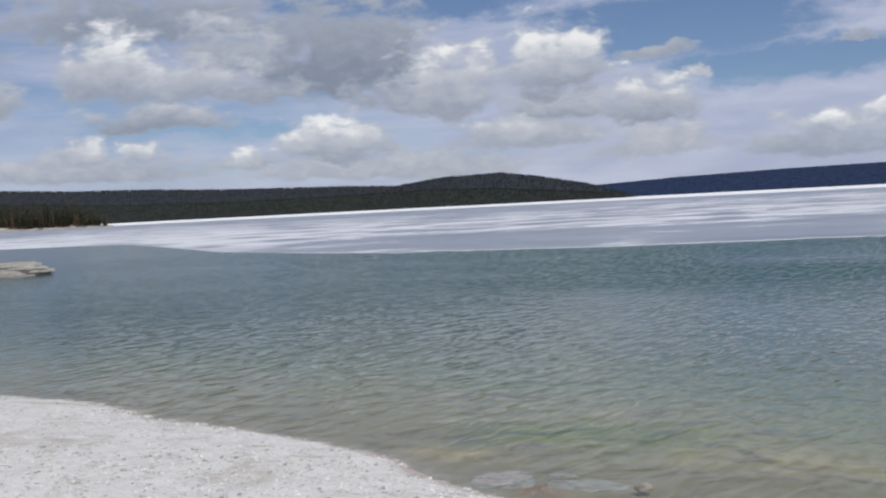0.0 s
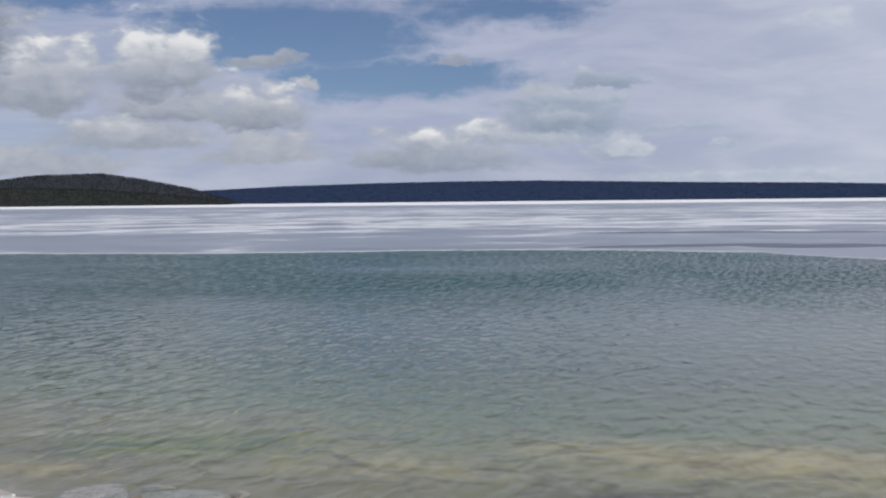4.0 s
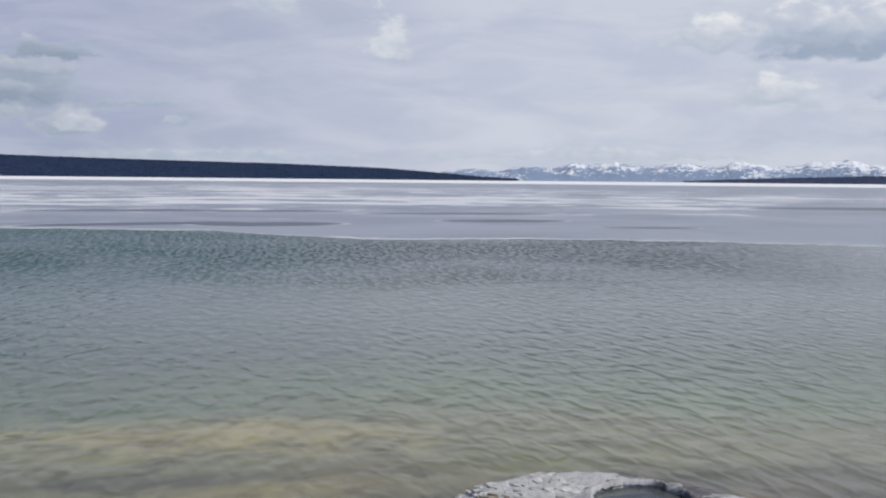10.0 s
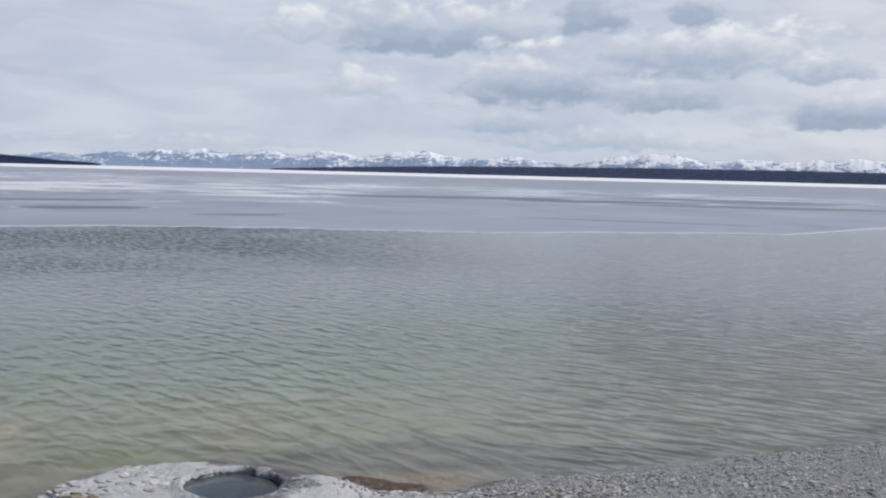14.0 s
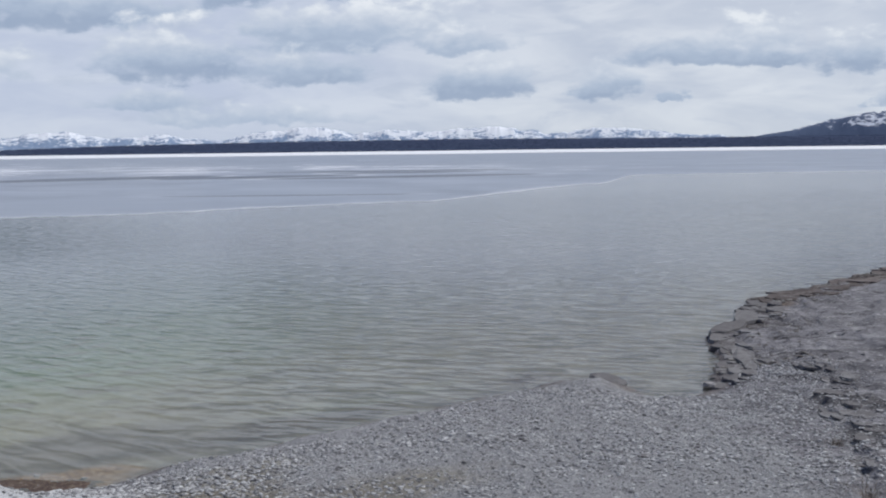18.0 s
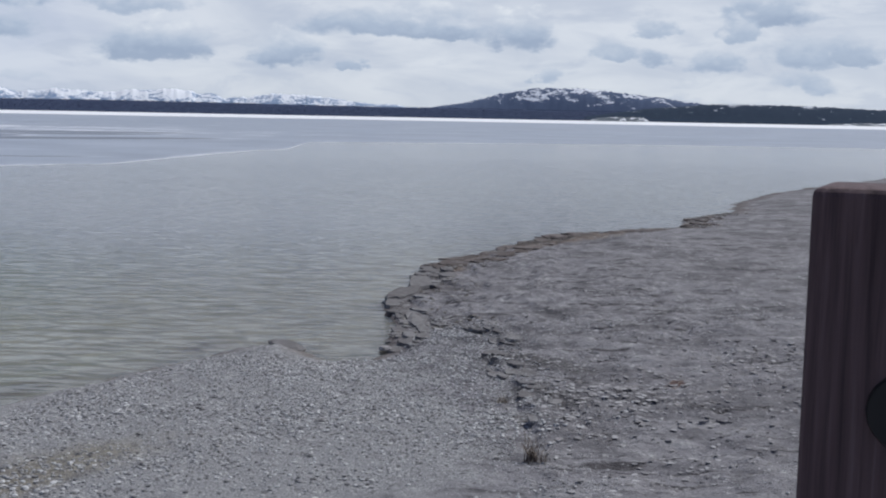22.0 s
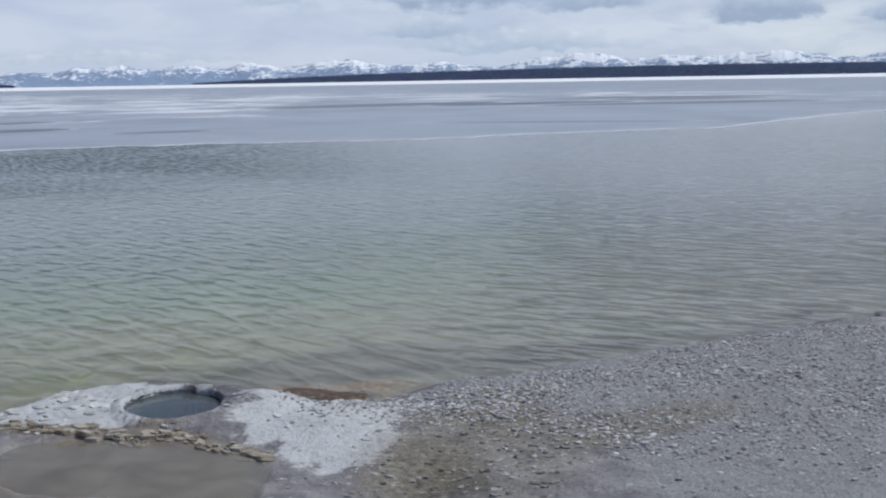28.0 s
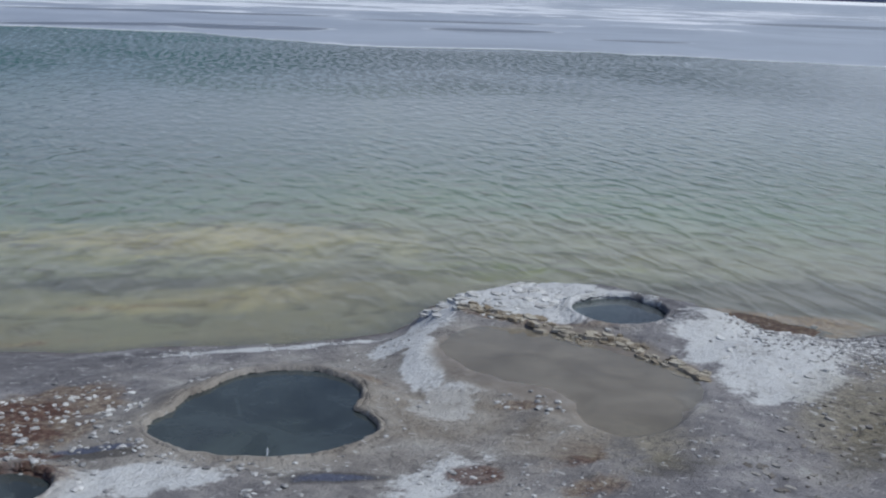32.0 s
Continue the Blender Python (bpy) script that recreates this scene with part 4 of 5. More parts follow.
ridge("hill_north", HILL, 3300, 500, M_HILL, "low dark spruce-covered hill beyond the frozen bay", 0.10, 1)
NEAR_HILL = [(-30, 0.9), (-12, 1.0), (-8, 0.98), (-3, 0.72), (3, 0.60), (8, 0.66), (12, 0.74), (15, 0.66), (18, 0.42), (20.5, 0.18), (21.6, 0.02)]
ridge("hill_near_north", NEAR_HILL, 2700, 300, forest_material("near_spruce_slope", (0.020, 0.026, 0.025), (0.042, 0.046, 0.040)), "dark wooded lower slope along the frozen bay", 0.16, 11)
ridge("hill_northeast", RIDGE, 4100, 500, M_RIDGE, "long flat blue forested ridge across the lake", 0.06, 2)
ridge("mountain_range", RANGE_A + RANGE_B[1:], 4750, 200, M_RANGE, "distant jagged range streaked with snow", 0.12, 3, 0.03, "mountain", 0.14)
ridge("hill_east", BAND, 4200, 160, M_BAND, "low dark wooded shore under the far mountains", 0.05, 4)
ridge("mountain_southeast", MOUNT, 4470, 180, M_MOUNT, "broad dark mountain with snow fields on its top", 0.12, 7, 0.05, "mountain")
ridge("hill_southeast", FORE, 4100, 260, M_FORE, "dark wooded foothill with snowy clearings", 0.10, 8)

M_SNOW = snow_rock_material("old_snow_field", (0.10, 0.12, 0.14), (0.20, 0.22, 0.24), 0.02, 0.10, (0.84, 0.86, 0.90), 0.0)
ridge("snow_field_south", [(118.2, -0.02), (118.6, 0.10), (119.6, 0.16), (120.7, 0.15), (121.0, -0.02)], 3820, 60, M_SNOW, "white snowy clearing at the foot of the wooded hill", 0.2, 31, 0.03, "snow")
ridge("snow_field_far_south", [(129.0, -0.03), (129.4, 0.02), (131.0, 0.07), (133.0, 0.06), (134.0, -0.03)], 3820, 60, M_SNOW, "long white snow field on the southern shore", 0.2, 33, 0.03, "snow")

# ---------------------------------------------------------------- hot pools
def pool_surface(name, pool, level, rim, width, mat, label):
    cx = sum(p[0][0] for p in pool) / len(pool)
    cy = sum(p[0][1] for p in pool) / len(pool)
    xs, ys = np.meshgrid(np.linspace(cx - 2, cx + 2, 121), np.linspace(cy - 2, cy + 2, 121))
    f = pool_field(xs, ys, pool)
    keep = (f < 1.12).ravel()
    idx = -np.ones(keep.size, int)
    idx[keep] = np.arange(keep.sum())
    faces = [[int(idx[i]) for i in q] for q in grid_faces(*xs.shape) if keep[q].all()]
    v = np.stack([xs, ys, np.full(xs.shape, level)], -1).reshape(-1, 3)[keep]
    base = new(name)
    surface = sheet("water", v, faces, mat, base)
    surface.visible_shadow = False
    if not width:
        return tagged(base, label, "pool")
    # thin mineral lip that follows the edge of the pool
    rng = random.Random(int(cx * 100))
    bm = bmesh.new()
    rings = []
    turns = 150
    for i in range(turns):
        a = 2 * math.pi * i / turns
        d = np.linspace(0.05, 2.2, 500)
        px, py = cx + d * math.cos(a), cy + d * math.sin(a)
        fr = pool_field(px, py, pool) + 0.06 * fbm(px * 3.5, py * 3.5, 3, 61) + 0.02 * fbm(px * 14, py * 14, 2, 63)
        e = float(d[np.argmax(fr > 1.03)])
        w = width * (0.7 + 0.6 * float(vnoise(np.array([i * 0.19]), np.array([cx]))[0]))
        row = []
        for off, up in ((-0.6, -0.035), (-0.35, 0.000), (0.0, 0.012), (0.5, 0.010), (1.0, -0.02)):
            q = e + off * w
            gx_, gy_ = cx + q * math.cos(a), cy + q * math.sin(a)
            row.append(bm.verts.new((gx_, gy_, rim + up * (0.6 + 0.7 * rng.random()))))
        rings.append(row)
    for i in range(turns):
        r0, r1 = rings[i], rings[(i + 1) % turns]
        for k in range(4):
            bm.faces.new((r0[k], r0[k + 1], r1[k + 1], r1[k])).smooth = True
    bmesh.ops.recalc_face_normals(bm, faces=bm.faces)
    part("rim", bm, M_GROUND, base)
    return tagged(base, label, "pool")


pool_surface("hot_spring", POOL_DARK, 0.385, 0.42, 0.05, M_POOL, "still dark blue-grey hot spring pool in pale crust")
pool_surface("hot_spring", POOL_CONE, 0.455, 0.515, 0.05, M_POOL_PALE, "round dark pool in the mouth of a white sinter cone")
pool_surface("hot_spring", POOL_BROWN, 0.420, 0.43, 0.0, M_POOL_BROWN, "shallow muddy olive-brown pool under the white cone")
pool_surface("hot_spring", POOL_SMALL, 0.39, 0.45, 0.05, M_POOL, "small dark brown-edged pool in white crust")


def wood_material():
    m, n = material("dark_brown_timber")
    co = n.add("TexCoord").outputs["Object"]
    g = n.noise(n.scaled(co, (60, 60, 2.2)), 1.0, 5, 0.6, 0.4)
    w = n.noise(co, 3.0, 4, 0.5)
    col = n.ramp(g, [(0.3, (0.055, 0.034, 0.036)), (0.55, (0.135, 0.088, 0.090)), (0.8, (0.21, 0.15, 0.15))])
    col = n.mix(n.math("MULTIPLY", w, 0.3), col, (0.04, 0.028, 0.034))
    finish(n, col, 0.75, n.bump(g, 0.004, 0.7), 0.3)
    return m


def post():
    base = new("railing_post")
    bm = bmesh.new()
    bmesh.ops.create_cube(bm, size=1.0)
    bmesh.ops.scale(bm, vec=(0.20, 0.24, 3.0), verts=bm.verts)
    bmesh.ops.bevel(bm, geom=bm.edges[:], offset=0.014, segments=3, profile=0.5, affect="EDGES")
    bmesh.ops.translate(bm, vec=(0, -0.02, 1.5), verts=bm.verts)
    timber = wood_material()
    shaft = part("shaft", bm, timber, base)
    # countersunk bolt on the lake side face
    bm = bmesh.new()
    bmesh.ops.create_cone(bm, cap_ends=True, segments=20, radius1=0.060, radius2=0.055, depth=0.014)
    bmesh.ops.rotate(bm, cent=(0, 0, 0), matrix=Matrix.Rotation(radians(-90), 3, "Y"), verts=bm.verts)
    bmesh.ops.translate(bm, vec=(-0.102, -0.048, 2.687), verts=bm.verts)
    m, n = material("blackened_bolt")
    finish(n, n.mix(n.noise(n.add("TexCoord").outputs["Object"], 40.0), (0.008, 0.008, 0.009), (0.02, 0.018, 0.018)), 0.6, None, 0.4)
    part("bolt", bm, m, shaft, "blackened round bolt head")
    return tagged(base, "dark brown square timber railing post with rounded top edges", "post")


p = post()
p.matrix_world = pose(1.358, -1.230, 0.411, 0, 0, -46)


# ---------------------------------------------------------------- stones
def stone_material(name, a, b, island):
    m, n = material(name)
    if island:
        rnd = n.add("NewGeometry").outputs["Random Per Island"]
    else:
        rnd = n.add("ObjectInfo").outputs["Random"]
    co = n.add("TexCoord").outputs["Object"]
    f = n.noise(co, 30.0, 4, 0.6)
    col = n.mix(rnd, a, b)
    col = n.mix(n.math("MULTIPLY", n.step(f, 0.55, 0.35), 0.35), col, (0.09, 0.085, 0.08))
    g = n.noise(n.add("NewGeometry").outputs["Position"], 7.0, 6, 0.7, 0.5)
    col = n.mix(n.math("MULTIPLY", n.step(g, 0.52, 0.38), 0.45), col, (0.10, 0.088, 0.088))
    col = n.mix(n.math("MULTIPLY", n.step(g, 0.56, 0.68), 0.35), col, (0.46, 0.45, 0.45))
    finish(n, col, 0.85, n.bump(f, 0.006, 0.6), 0.25)
    return m


def stone_shape(seed, squash=0.45):
    """A rounded, chipped pebble one unit across."""
    rng = random.Random(seed)
    bm = bmesh.new()
    bmesh.ops.create_icosphere(bm, subdivisions=1, radius=0.5)
    for v in bm.verts:
        v.co *= rng.uniform(0.72, 1.12)
        v.co.z *= squash
        v.co.x *= 1.15
    return bm


def stone_mesh(name, seed, mat, squash=0.45):
    me = bpy.data.meshes.new(name)
    bm = stone_shape(seed, squash)
    bm.to_mesh(me)
    bm.free()
    me.materials.append(mat)
    return me


def scatter(count, seed, inside):
    """Points of a stretch of the plan: inside(x, y) gives the share kept."""
    rng = np.random.default_rng(seed)
    out = []
    (x0, x1, y0, y1), share = inside
    while sum(len(o) for o in out) < count:
        x, y = rng.uniform(x0, x1, 4 * count), rng.uniform(y0, y1, 4 * count)
        keep = rng.uniform(0, 1, 4 * count) < share(x, y)
        out.append(np.stack([x[keep], y[keep]], -1))
    return np.concatenate(out)[:count], rng


def gravel_field(name, count, seed, inside, lo, hi, mat, label, squash=0.5):
    """Many small stones joined into one mesh."""
    pts, rng = scatter(count, seed, inside)
    z = ground_height(pts[:, 0], pts[:, 1])
    shapes = []
    for k in range(10):
        bm = stone_shape(seed * 10 + k, squash)
        bm.verts.ensure_lookup_table()
        shapes.append((np.array([v.co[:] for v in bm.verts]), np.array([[v.index for v in f.verts] for f in bm.faces])))
        bm.free()
    size = (lo + (hi - lo) * rng.power(0.45, count)) * (0.55 + 0.9 * vnoise(pts[:, 0] * 0.8, pts[:, 1] * 0.8, 99))
    turn = rng.uniform(0, 2 * math.pi, count)
    verts, faces, base = [], [], 0
    for k, (v, f) in enumerate(shapes):
        own = slice(k, None, 10)
        c, sn, sz = np.cos(turn[own])[:, None], np.sin(turn[own])[:, None], size[own][:, None]
        w = v[None] * sz[:, :, None]
        verts.append(np.stack([w[..., 0] * c - w[..., 1] * sn + pts[own, 0, None], w[..., 0] * sn + w[..., 1] * c + pts[own, 1, None], w[..., 2] + z[own][:, None] + 0.12 * sz], -1).reshape(-1, 3))
        faces.append((f[None] + base + (np.arange(len(w)) * len(v))[:, None, None]).reshape(-1, 3))
        base += len(w) * len(v)
    me = bpy.data.meshes.new(name)
    v, f = np.concatenate(verts), np.concatenate(faces)
    me.from_pydata(v.tolist(), [], f.tolist())
    me.materials.append(mat)
    me.update()
    return tagged(new(name, me), label, "gravel", kind="stuff")


M_GRAVEL = stone_material("grey_shingle", (0.20, 0.20, 0.205), (0.72, 0.715, 0.71), True)
M_PALE = stone_material("white_sinter_chips", (0.52, 0.50, 0.47), (0.92, 0.92, 0.90), True)
M_RUBBLE = stone_material("dark_crust_rubble", (0.12, 0.105, 0.09), (0.32, 0.30, 0.275), True)
M_CHIPS = stone_material("grey_crust_chips", (0.16, 0.152, 0.158), (0.56, 0.55, 0.555), True)
M_LEDGE = stone_material("olive_grey_ledge", (0.13, 0.122, 0.122), (0.25, 0.243, 0.243), False)
M_PEBBLE = stone_material("grey_pebble", (0.20, 0.195, 0.195), (0.52, 0.515, 0.50), False)
M_WHITE_STONE = stone_material("pale_stone", (0.34, 0.32, 0.29), (0.56, 0.54, 0.50), False)
M_PLATE = stone_material("crust_plate_stone", (0.21, 0.20, 0.205), (0.37, 0.355, 0.35), False)


def beach_share(x, y):
    sd = shore_distance(x, y)
    line = np.interp(x, SCARP_X, SCARP_Y)
    keep = sstep(sd, 0.22, 0.80) * sstep(y - line + 0.4 * fbm(x, y, 3, 5), -0.1, 0.5)
    return keep * (0.45 + 0.55 * sstep(fbm(x * 0.8, y * 0.8, 3, 7), -0.3, 0.3)) * sstep(3.2 + 0.5 * x * 0.3 - y, 0.0, 2.0) * sstep(x - 0.25 * y, 8.8, 11.0)


def crust_share(x, y):
    sd = shore_distance(x, y)
    cone = np.hypot(x - 10.3, (y - 4.0) * 0.75) > 1.8
    dry = np.minimum(np.minimum(pool_field(x, y, POOL_DARK), pool_field(x, y, POOL_CONE)), pool_field(x, y, POOL_BROWN)) > 1.15
    return np.where(dry & cone, sstep(sd, 0.1, 0.5) * sstep(fbm(x * 1.3, y * 1.3, 3, 17), 0.05, 0.45), 0.0)


def north_share(x, y):
    return sstep(shore_distance(x, y), -0.2, 0.3) * (0.3 + 0.7 * sstep(fbm(x * 0.7, y * 0.7, 3, 27), -0.2, 0.3))


def scarp_share(x, y):
    line = np.interp(x, SCARP_X, SCARP_Y)
    return np.exp(-((y - line) / 0.5) ** 2) + 0.22 * (y < line) * sstep(fbm(x * 1.1, y * 1.1, 3, 37), 0.0, 0.3)


gravel_field("gravel", 27000, 1, ((8.5, 17.2, -6.9, 3.2), beach_share), 0.011, 0.050, M_GRAVEL, "loose grey and white shingle on the sloping beach")
gravel_field("gravel", 2600, 2, ((4.0, 12.0, -2.0, 8.0), crust_share), 0.012, 0.055, M_GRAVEL, "sparse stone chips on the crust round the pools")
gravel_field("gravel", 9000, 3, ((-9.0, 5.0, 11.0, 29.0), north_share), 0.02, 0.075, M_PALE, "white sinter chips covering the bright beach")
gravel_field("gravel", 4500, 4, ((7.0, 17.5, -12.0, -2.5), scarp_share), 0.012, 0.045, M_GRAVEL, "broken crust pieces along the low scarp")

def ledge_share(x, y):
    sd = shore_distance(x, y)
    return sstep(sd, -0.05, 0.1) * sstep(sd, 1.8, 0.2) * (0.3 + 0.7 * sstep(fbm(x * 0.9, y * 0.9, 3, 47), -0.1, 0.3))


def plateau_share(x, y):
    line = np.interp(x, SCARP_X, SCARP_Y)
    near = 1.0 / (1.0 + (np.hypot(x, y) / 13.0) ** 2)
    return (y < line) * sstep(shore_distance(x, y), 0.05, 0.3) * near * (0.25 + 0.75 * sstep(fbm(x * 0.9, y * 0.9, 4, 57), -0.15, 0.25))


gravel_field("gravel", 2200, 5, ((17.0, 38.0, -26.0, -5.0), ledge_share), 0.02, 0.10, M_RUBBLE, "broken crust rubble along the ledge by the water", 0.3)
gravel_field("gravel", 15000, 6, ((7.5, 30.0, -17.0, -3.2), plateau_share), 0.012, 0.075, M_CHIPS, "thin broken crust chips covering the grey plateau", 0.14)

# single pebbles of the beach
shapes = [stone_mesh("pebble", 50 + k, M_PEBBLE, 0.5) for k in range(8)]
pebbles = new("pebble_bank")
tagged(pebbles, "larger grey and white pebbles strewn over the beach", "pebbles")
pts, rng = scatter(280, 9, ((9.0, 16.6, -6.0, 2.2), beach_share))
for (px, py), pz in zip(pts, ground_height(pts[:, 0], pts[:, 1])):
    ob = new("pebble", shapes[int(rng.integers(8))])
    s = float(rng.uniform(0.04, 0.07))
    ob.parent = pebbles
    ob.matrix_world = pose(float(px), float(py), float(pz) + 0.1 * s, float(rng.uniform(-12, 12)), float(rng.uniform(-12, 12)), float(rng.uniform(0, 360))) @ Matrix.Diagonal((s, s * 0.8, s, 1))


def lone_stone(x, y, sx, sy, sz, seed, mat, label, turn=0, z=None):
    me = bpy.data.meshes.new("stone")
    rng = random.Random(seed)
    bm = bmesh.new()
    bmesh.ops.create_icosphere(bm, subdivisions=3, radius=0.5)
    for v in bm.verts:
        k = 1 + 0.30 * noise.noise(v.co * 3 + Vector((seed, 0, 0))) + 0.10 * noise.noise(v.co * 9 + Vector((0, seed, 0)))
        v.co *= k
        v.co.z = max(-0.3, min(0.38, v.co.z))
    bm.to_mesh(me)
    bm.free()
    me.materials.append(mat)
    ob = new("stone", me)
    gz = float(ground_height(np.array([x]), np.array([y]))[0]) if z is None else z
    ob.matrix_world = pose(x, y, gz + 0.2 * sz, 0, 0, turn) @ Matrix.Diagonal((sx, sy, sz, 1))
    return tagged(ob, label, "stone")


lone_stone(5.2, 13.0, 0.26, 0.16, 0.12, 3, M_WHITE_STONE, "small pale stone standing out of the shallows", 20, -0.03)
lone_stone(3.75, 14.2, 0.95, 0.8, 0.14, 5, M_PEBBLE, "flat grey slab awash at the edge of the beach", 10, -0.065)
lone_stone(4.7, 13.7, 1.1, 0.7, 0.10, 6, M_PEBBLE, "flat grey slab just under the water", -30, -0.115)
lone_stone(4.55, 14.1, 0.4, 0.14, 0.07, 7, M_WHITE_STONE, "thin pale stone lying in the shallows", -30, -0.05)
lone_stone(12.25, 2.95, 0.15, 0.11, 0.06, 8, M_WHITE_STONE, "white stone among rust-coloured shallows", 0, -0.02)
for k, (sx, sy) in enumerate(((12.15, 3.6), (12.5, 3.15), (12.3, 4.1), (12.7, 2.75), (12.6, 3.9), (12.9, 3.3))):
    lone_stone(sx, sy, 0.08 + 0.03 * (k % 3), 0.07, 0.035, 20 + k, (M_WHITE_STONE, M_PLATE)[k % 2], ("small pale stone in the rusty shallows", "small brown stone in the rusty shallows")[k % 2], 40 * k, -0.02)
lone_stone(12.45, 3.5, 0.26, 0.16, 0.06, 9, M_PLATE, "reddish stone at the foot of the cone", 40, -0.05)
lone_stone(16.95, -4.05, 1.0, 0.42, 0.12, 12, M_LEDGE, "low mossy rock spit at the water's edge", 10, 0.0)
lone_stone(16.25, -5.4, 0.26, 0.20, 0.09, 13, M_PLATE, "dark stone under the crust edge", 10, 0.03)


def layered_rock():
    base = new("rock_island")
    rng = random.Random(4)
    for k, (w, d, z, h) in enumerate(((6.0, 3.0, -0.15, 0.30), (5.5, 2.6, 0.15, 0.08), (5.8, 2.8, 0.23, 0.17), (5.1, 2.3, 0.40, 0.07), (5.3, 2.4, 0.47, 0.16), (4.6, 2.0, 0.63, 0.06), (4.7, 2.1, 0.69, 0.16), (3.4, 1.5, 0.85, 0.12))):
        bm = bmesh.new()
        ring = []
        for i in range(28):
            a = 2 * math.pi * i / 28
            q = 1 + 0.14 * math.sin(3 * a + k) + rng.uniform(-0.07, 0.07)
            ring.append(bm.verts.new((w / 2 * q * math.cos(a), d / 2 * q * math.sin(a), z)))
        f = bm.faces.new(ring)
        r = bmesh.ops.extrude_face_region(bm, geom=[f])
        top = [g for g in r["geom"] if isinstance(g, bmesh.types.BMVert)]
        for v in top:
            v.co.z = z + h + rng.uniform(-0.03, 0.03)
            v.co.x *= 0.97
        bmesh.ops.recalc_face_normals(bm, faces=bm.faces)
        part("layer", bm, M_WHITE_STONE, base)
    base.matrix_world = pose(-12.2, 86.5, 0, 0, 0, 6)
    return tagged(base, "pale layered rock standing in the shallow bay", "rock")


layered_rock()


# ---------------------------------------------------------------- crust plates of the ledge
def plate_mesh(seed):
    rng = random.Random(seed)
    bm = bmesh.new()
    n = rng.randint(14, 19)
    ring = []
    for i in range(n):
        a = 2 * math.pi * (i + rng.uniform(-0.25, 0.25)) / n
        q = 0.46 + 0.06 * math.sin(2 * a + seed) + rng.uniform(-0.09, 0.08)
        ring.append(bm.verts.new((1.25 * q * math.cos(a), 0.8 * q * math.sin(a), 0)))
    f = bm.faces.new(ring)
    r = bmesh.ops.extrude_face_region(bm, geom=[f])
    for g in r["geom"]:
        if isinstance(g, bmesh.types.BMVert):
            g.co.z = 0.04 + rng.uniform(-0.010, 0.010)
            g.co.x *= 0.95
            g.co.y *= 0.95
    bmesh.ops.recalc_face_normals(bm, faces=bm.faces)
    me = bpy.data.meshes.new("crust_plate")
    bm.to_mesh(me)
    bm.free()
    me.materials.append(M_LEDGE)
    return me


PLATES = [plate_mesh(100 + k) for k in range(12)]
RUSTY_PLATES = []
for me in PLATES:
    RUSTY_PLATES.append(me.copy())
    RUSTY_PLATES[-1].materials[0] = stone_material("rusty_plate_stone", (0.070, 0.054, 0.048), (0.19, 0.16, 0.145), False) if len(RUSTY_PLATES) == 1 else RUSTY_PLATES[0].materials[0]


def plates_along(name, line, count, inland, lo, hi, seed, label, shapes=PLATES, lift=0.0, tilt=3.5):
    base = new(name)
    tagged(base, label, "rock ledge")
    rng = random.Random(seed)
    line = [Vector(p) for p in line]
    lens = [(b - a).length for a, b in zip(line[:-1], line[1:])]
    for k in range(count):
        s = rng.uniform(0, sum(lens))
        i = 0
        while s > lens[i]:
            s -= lens[i]
            i += 1
        t = (line[i + 1] - line[i]).normalized()
        p = line[i] + t * s
        inl = Vector((t.y, -t.x))
        off = rng.uniform(*inland)
        p = p + inl * off
        size = rng.uniform(lo, hi)
        z = float(ground_height(np.array([p.x]), np.array([p.y]))[0])
        ob = new("crust_plate", shapes[rng.randrange(12)])
        ob.parent = base
        ob.matrix_world = pose(p.x, p.y, max(z, -0.03) - 0.020 + lift * rng.random(), rng.uniform(-tilt, tilt), rng.uniform(-tilt, tilt), math.degrees(math.atan2(t.y, t.x)) + rng.uniform(-25, 25)) @ Matrix.Diagonal((size, size, rng.uniform(0.55, 0.95), 1))
    return base


plates_along("sinter_ledge", SHORE_BEACH[-2:] + SHORE_LEDGE[:5], 75, (0.0, 0.70), 0.18, 0.60, 1, "grey layered crust ledge broken into overhanging plates at the water")
plates_along("sinter_ledge", SHORE_LEDGE[4:10], 170, (-0.05, 1.2), 0.25, 0.8, 2, "far crust ledge with reddish-brown broken plates by the lake", RUSTY_PLATES)
plates_along("scarp_crust", list(zip(SCARP_X, SCARP_Y))[2:10], 46, (-0.10, 0.35), 0.12, 0.40, 3, "broken dark crust edge between gravel and plateau")


def overhang():
    """Two thin crust slabs that jut over the water at the tip of the ledge."""
    base = new("crust_overhang")
    for k, (x, y, z, wide, deep, turn) in enumerate(((20.55, -7.12, 0.02, 1.3, 0.9, -32), (20.95, -7.32, 0.08, 1.2, 0.7, -36), (18.3, -6.65, 0.03, 1.0, 0.6, -20), (22.5, -8.2, 0.04, 1.3, 0.7, -22))):
        ob = new("slab", PLATES[(3 * k + 1) % 12])
        ob.parent = base
        ob.matrix_world = pose(x, y, z, 2, -2, turn) @ Matrix.Diagonal((wide, deep, 1.8, 1))
    return tagged(base, "thin olive-brown crust slabs jutting over the water", "rock ledge")


overhang()


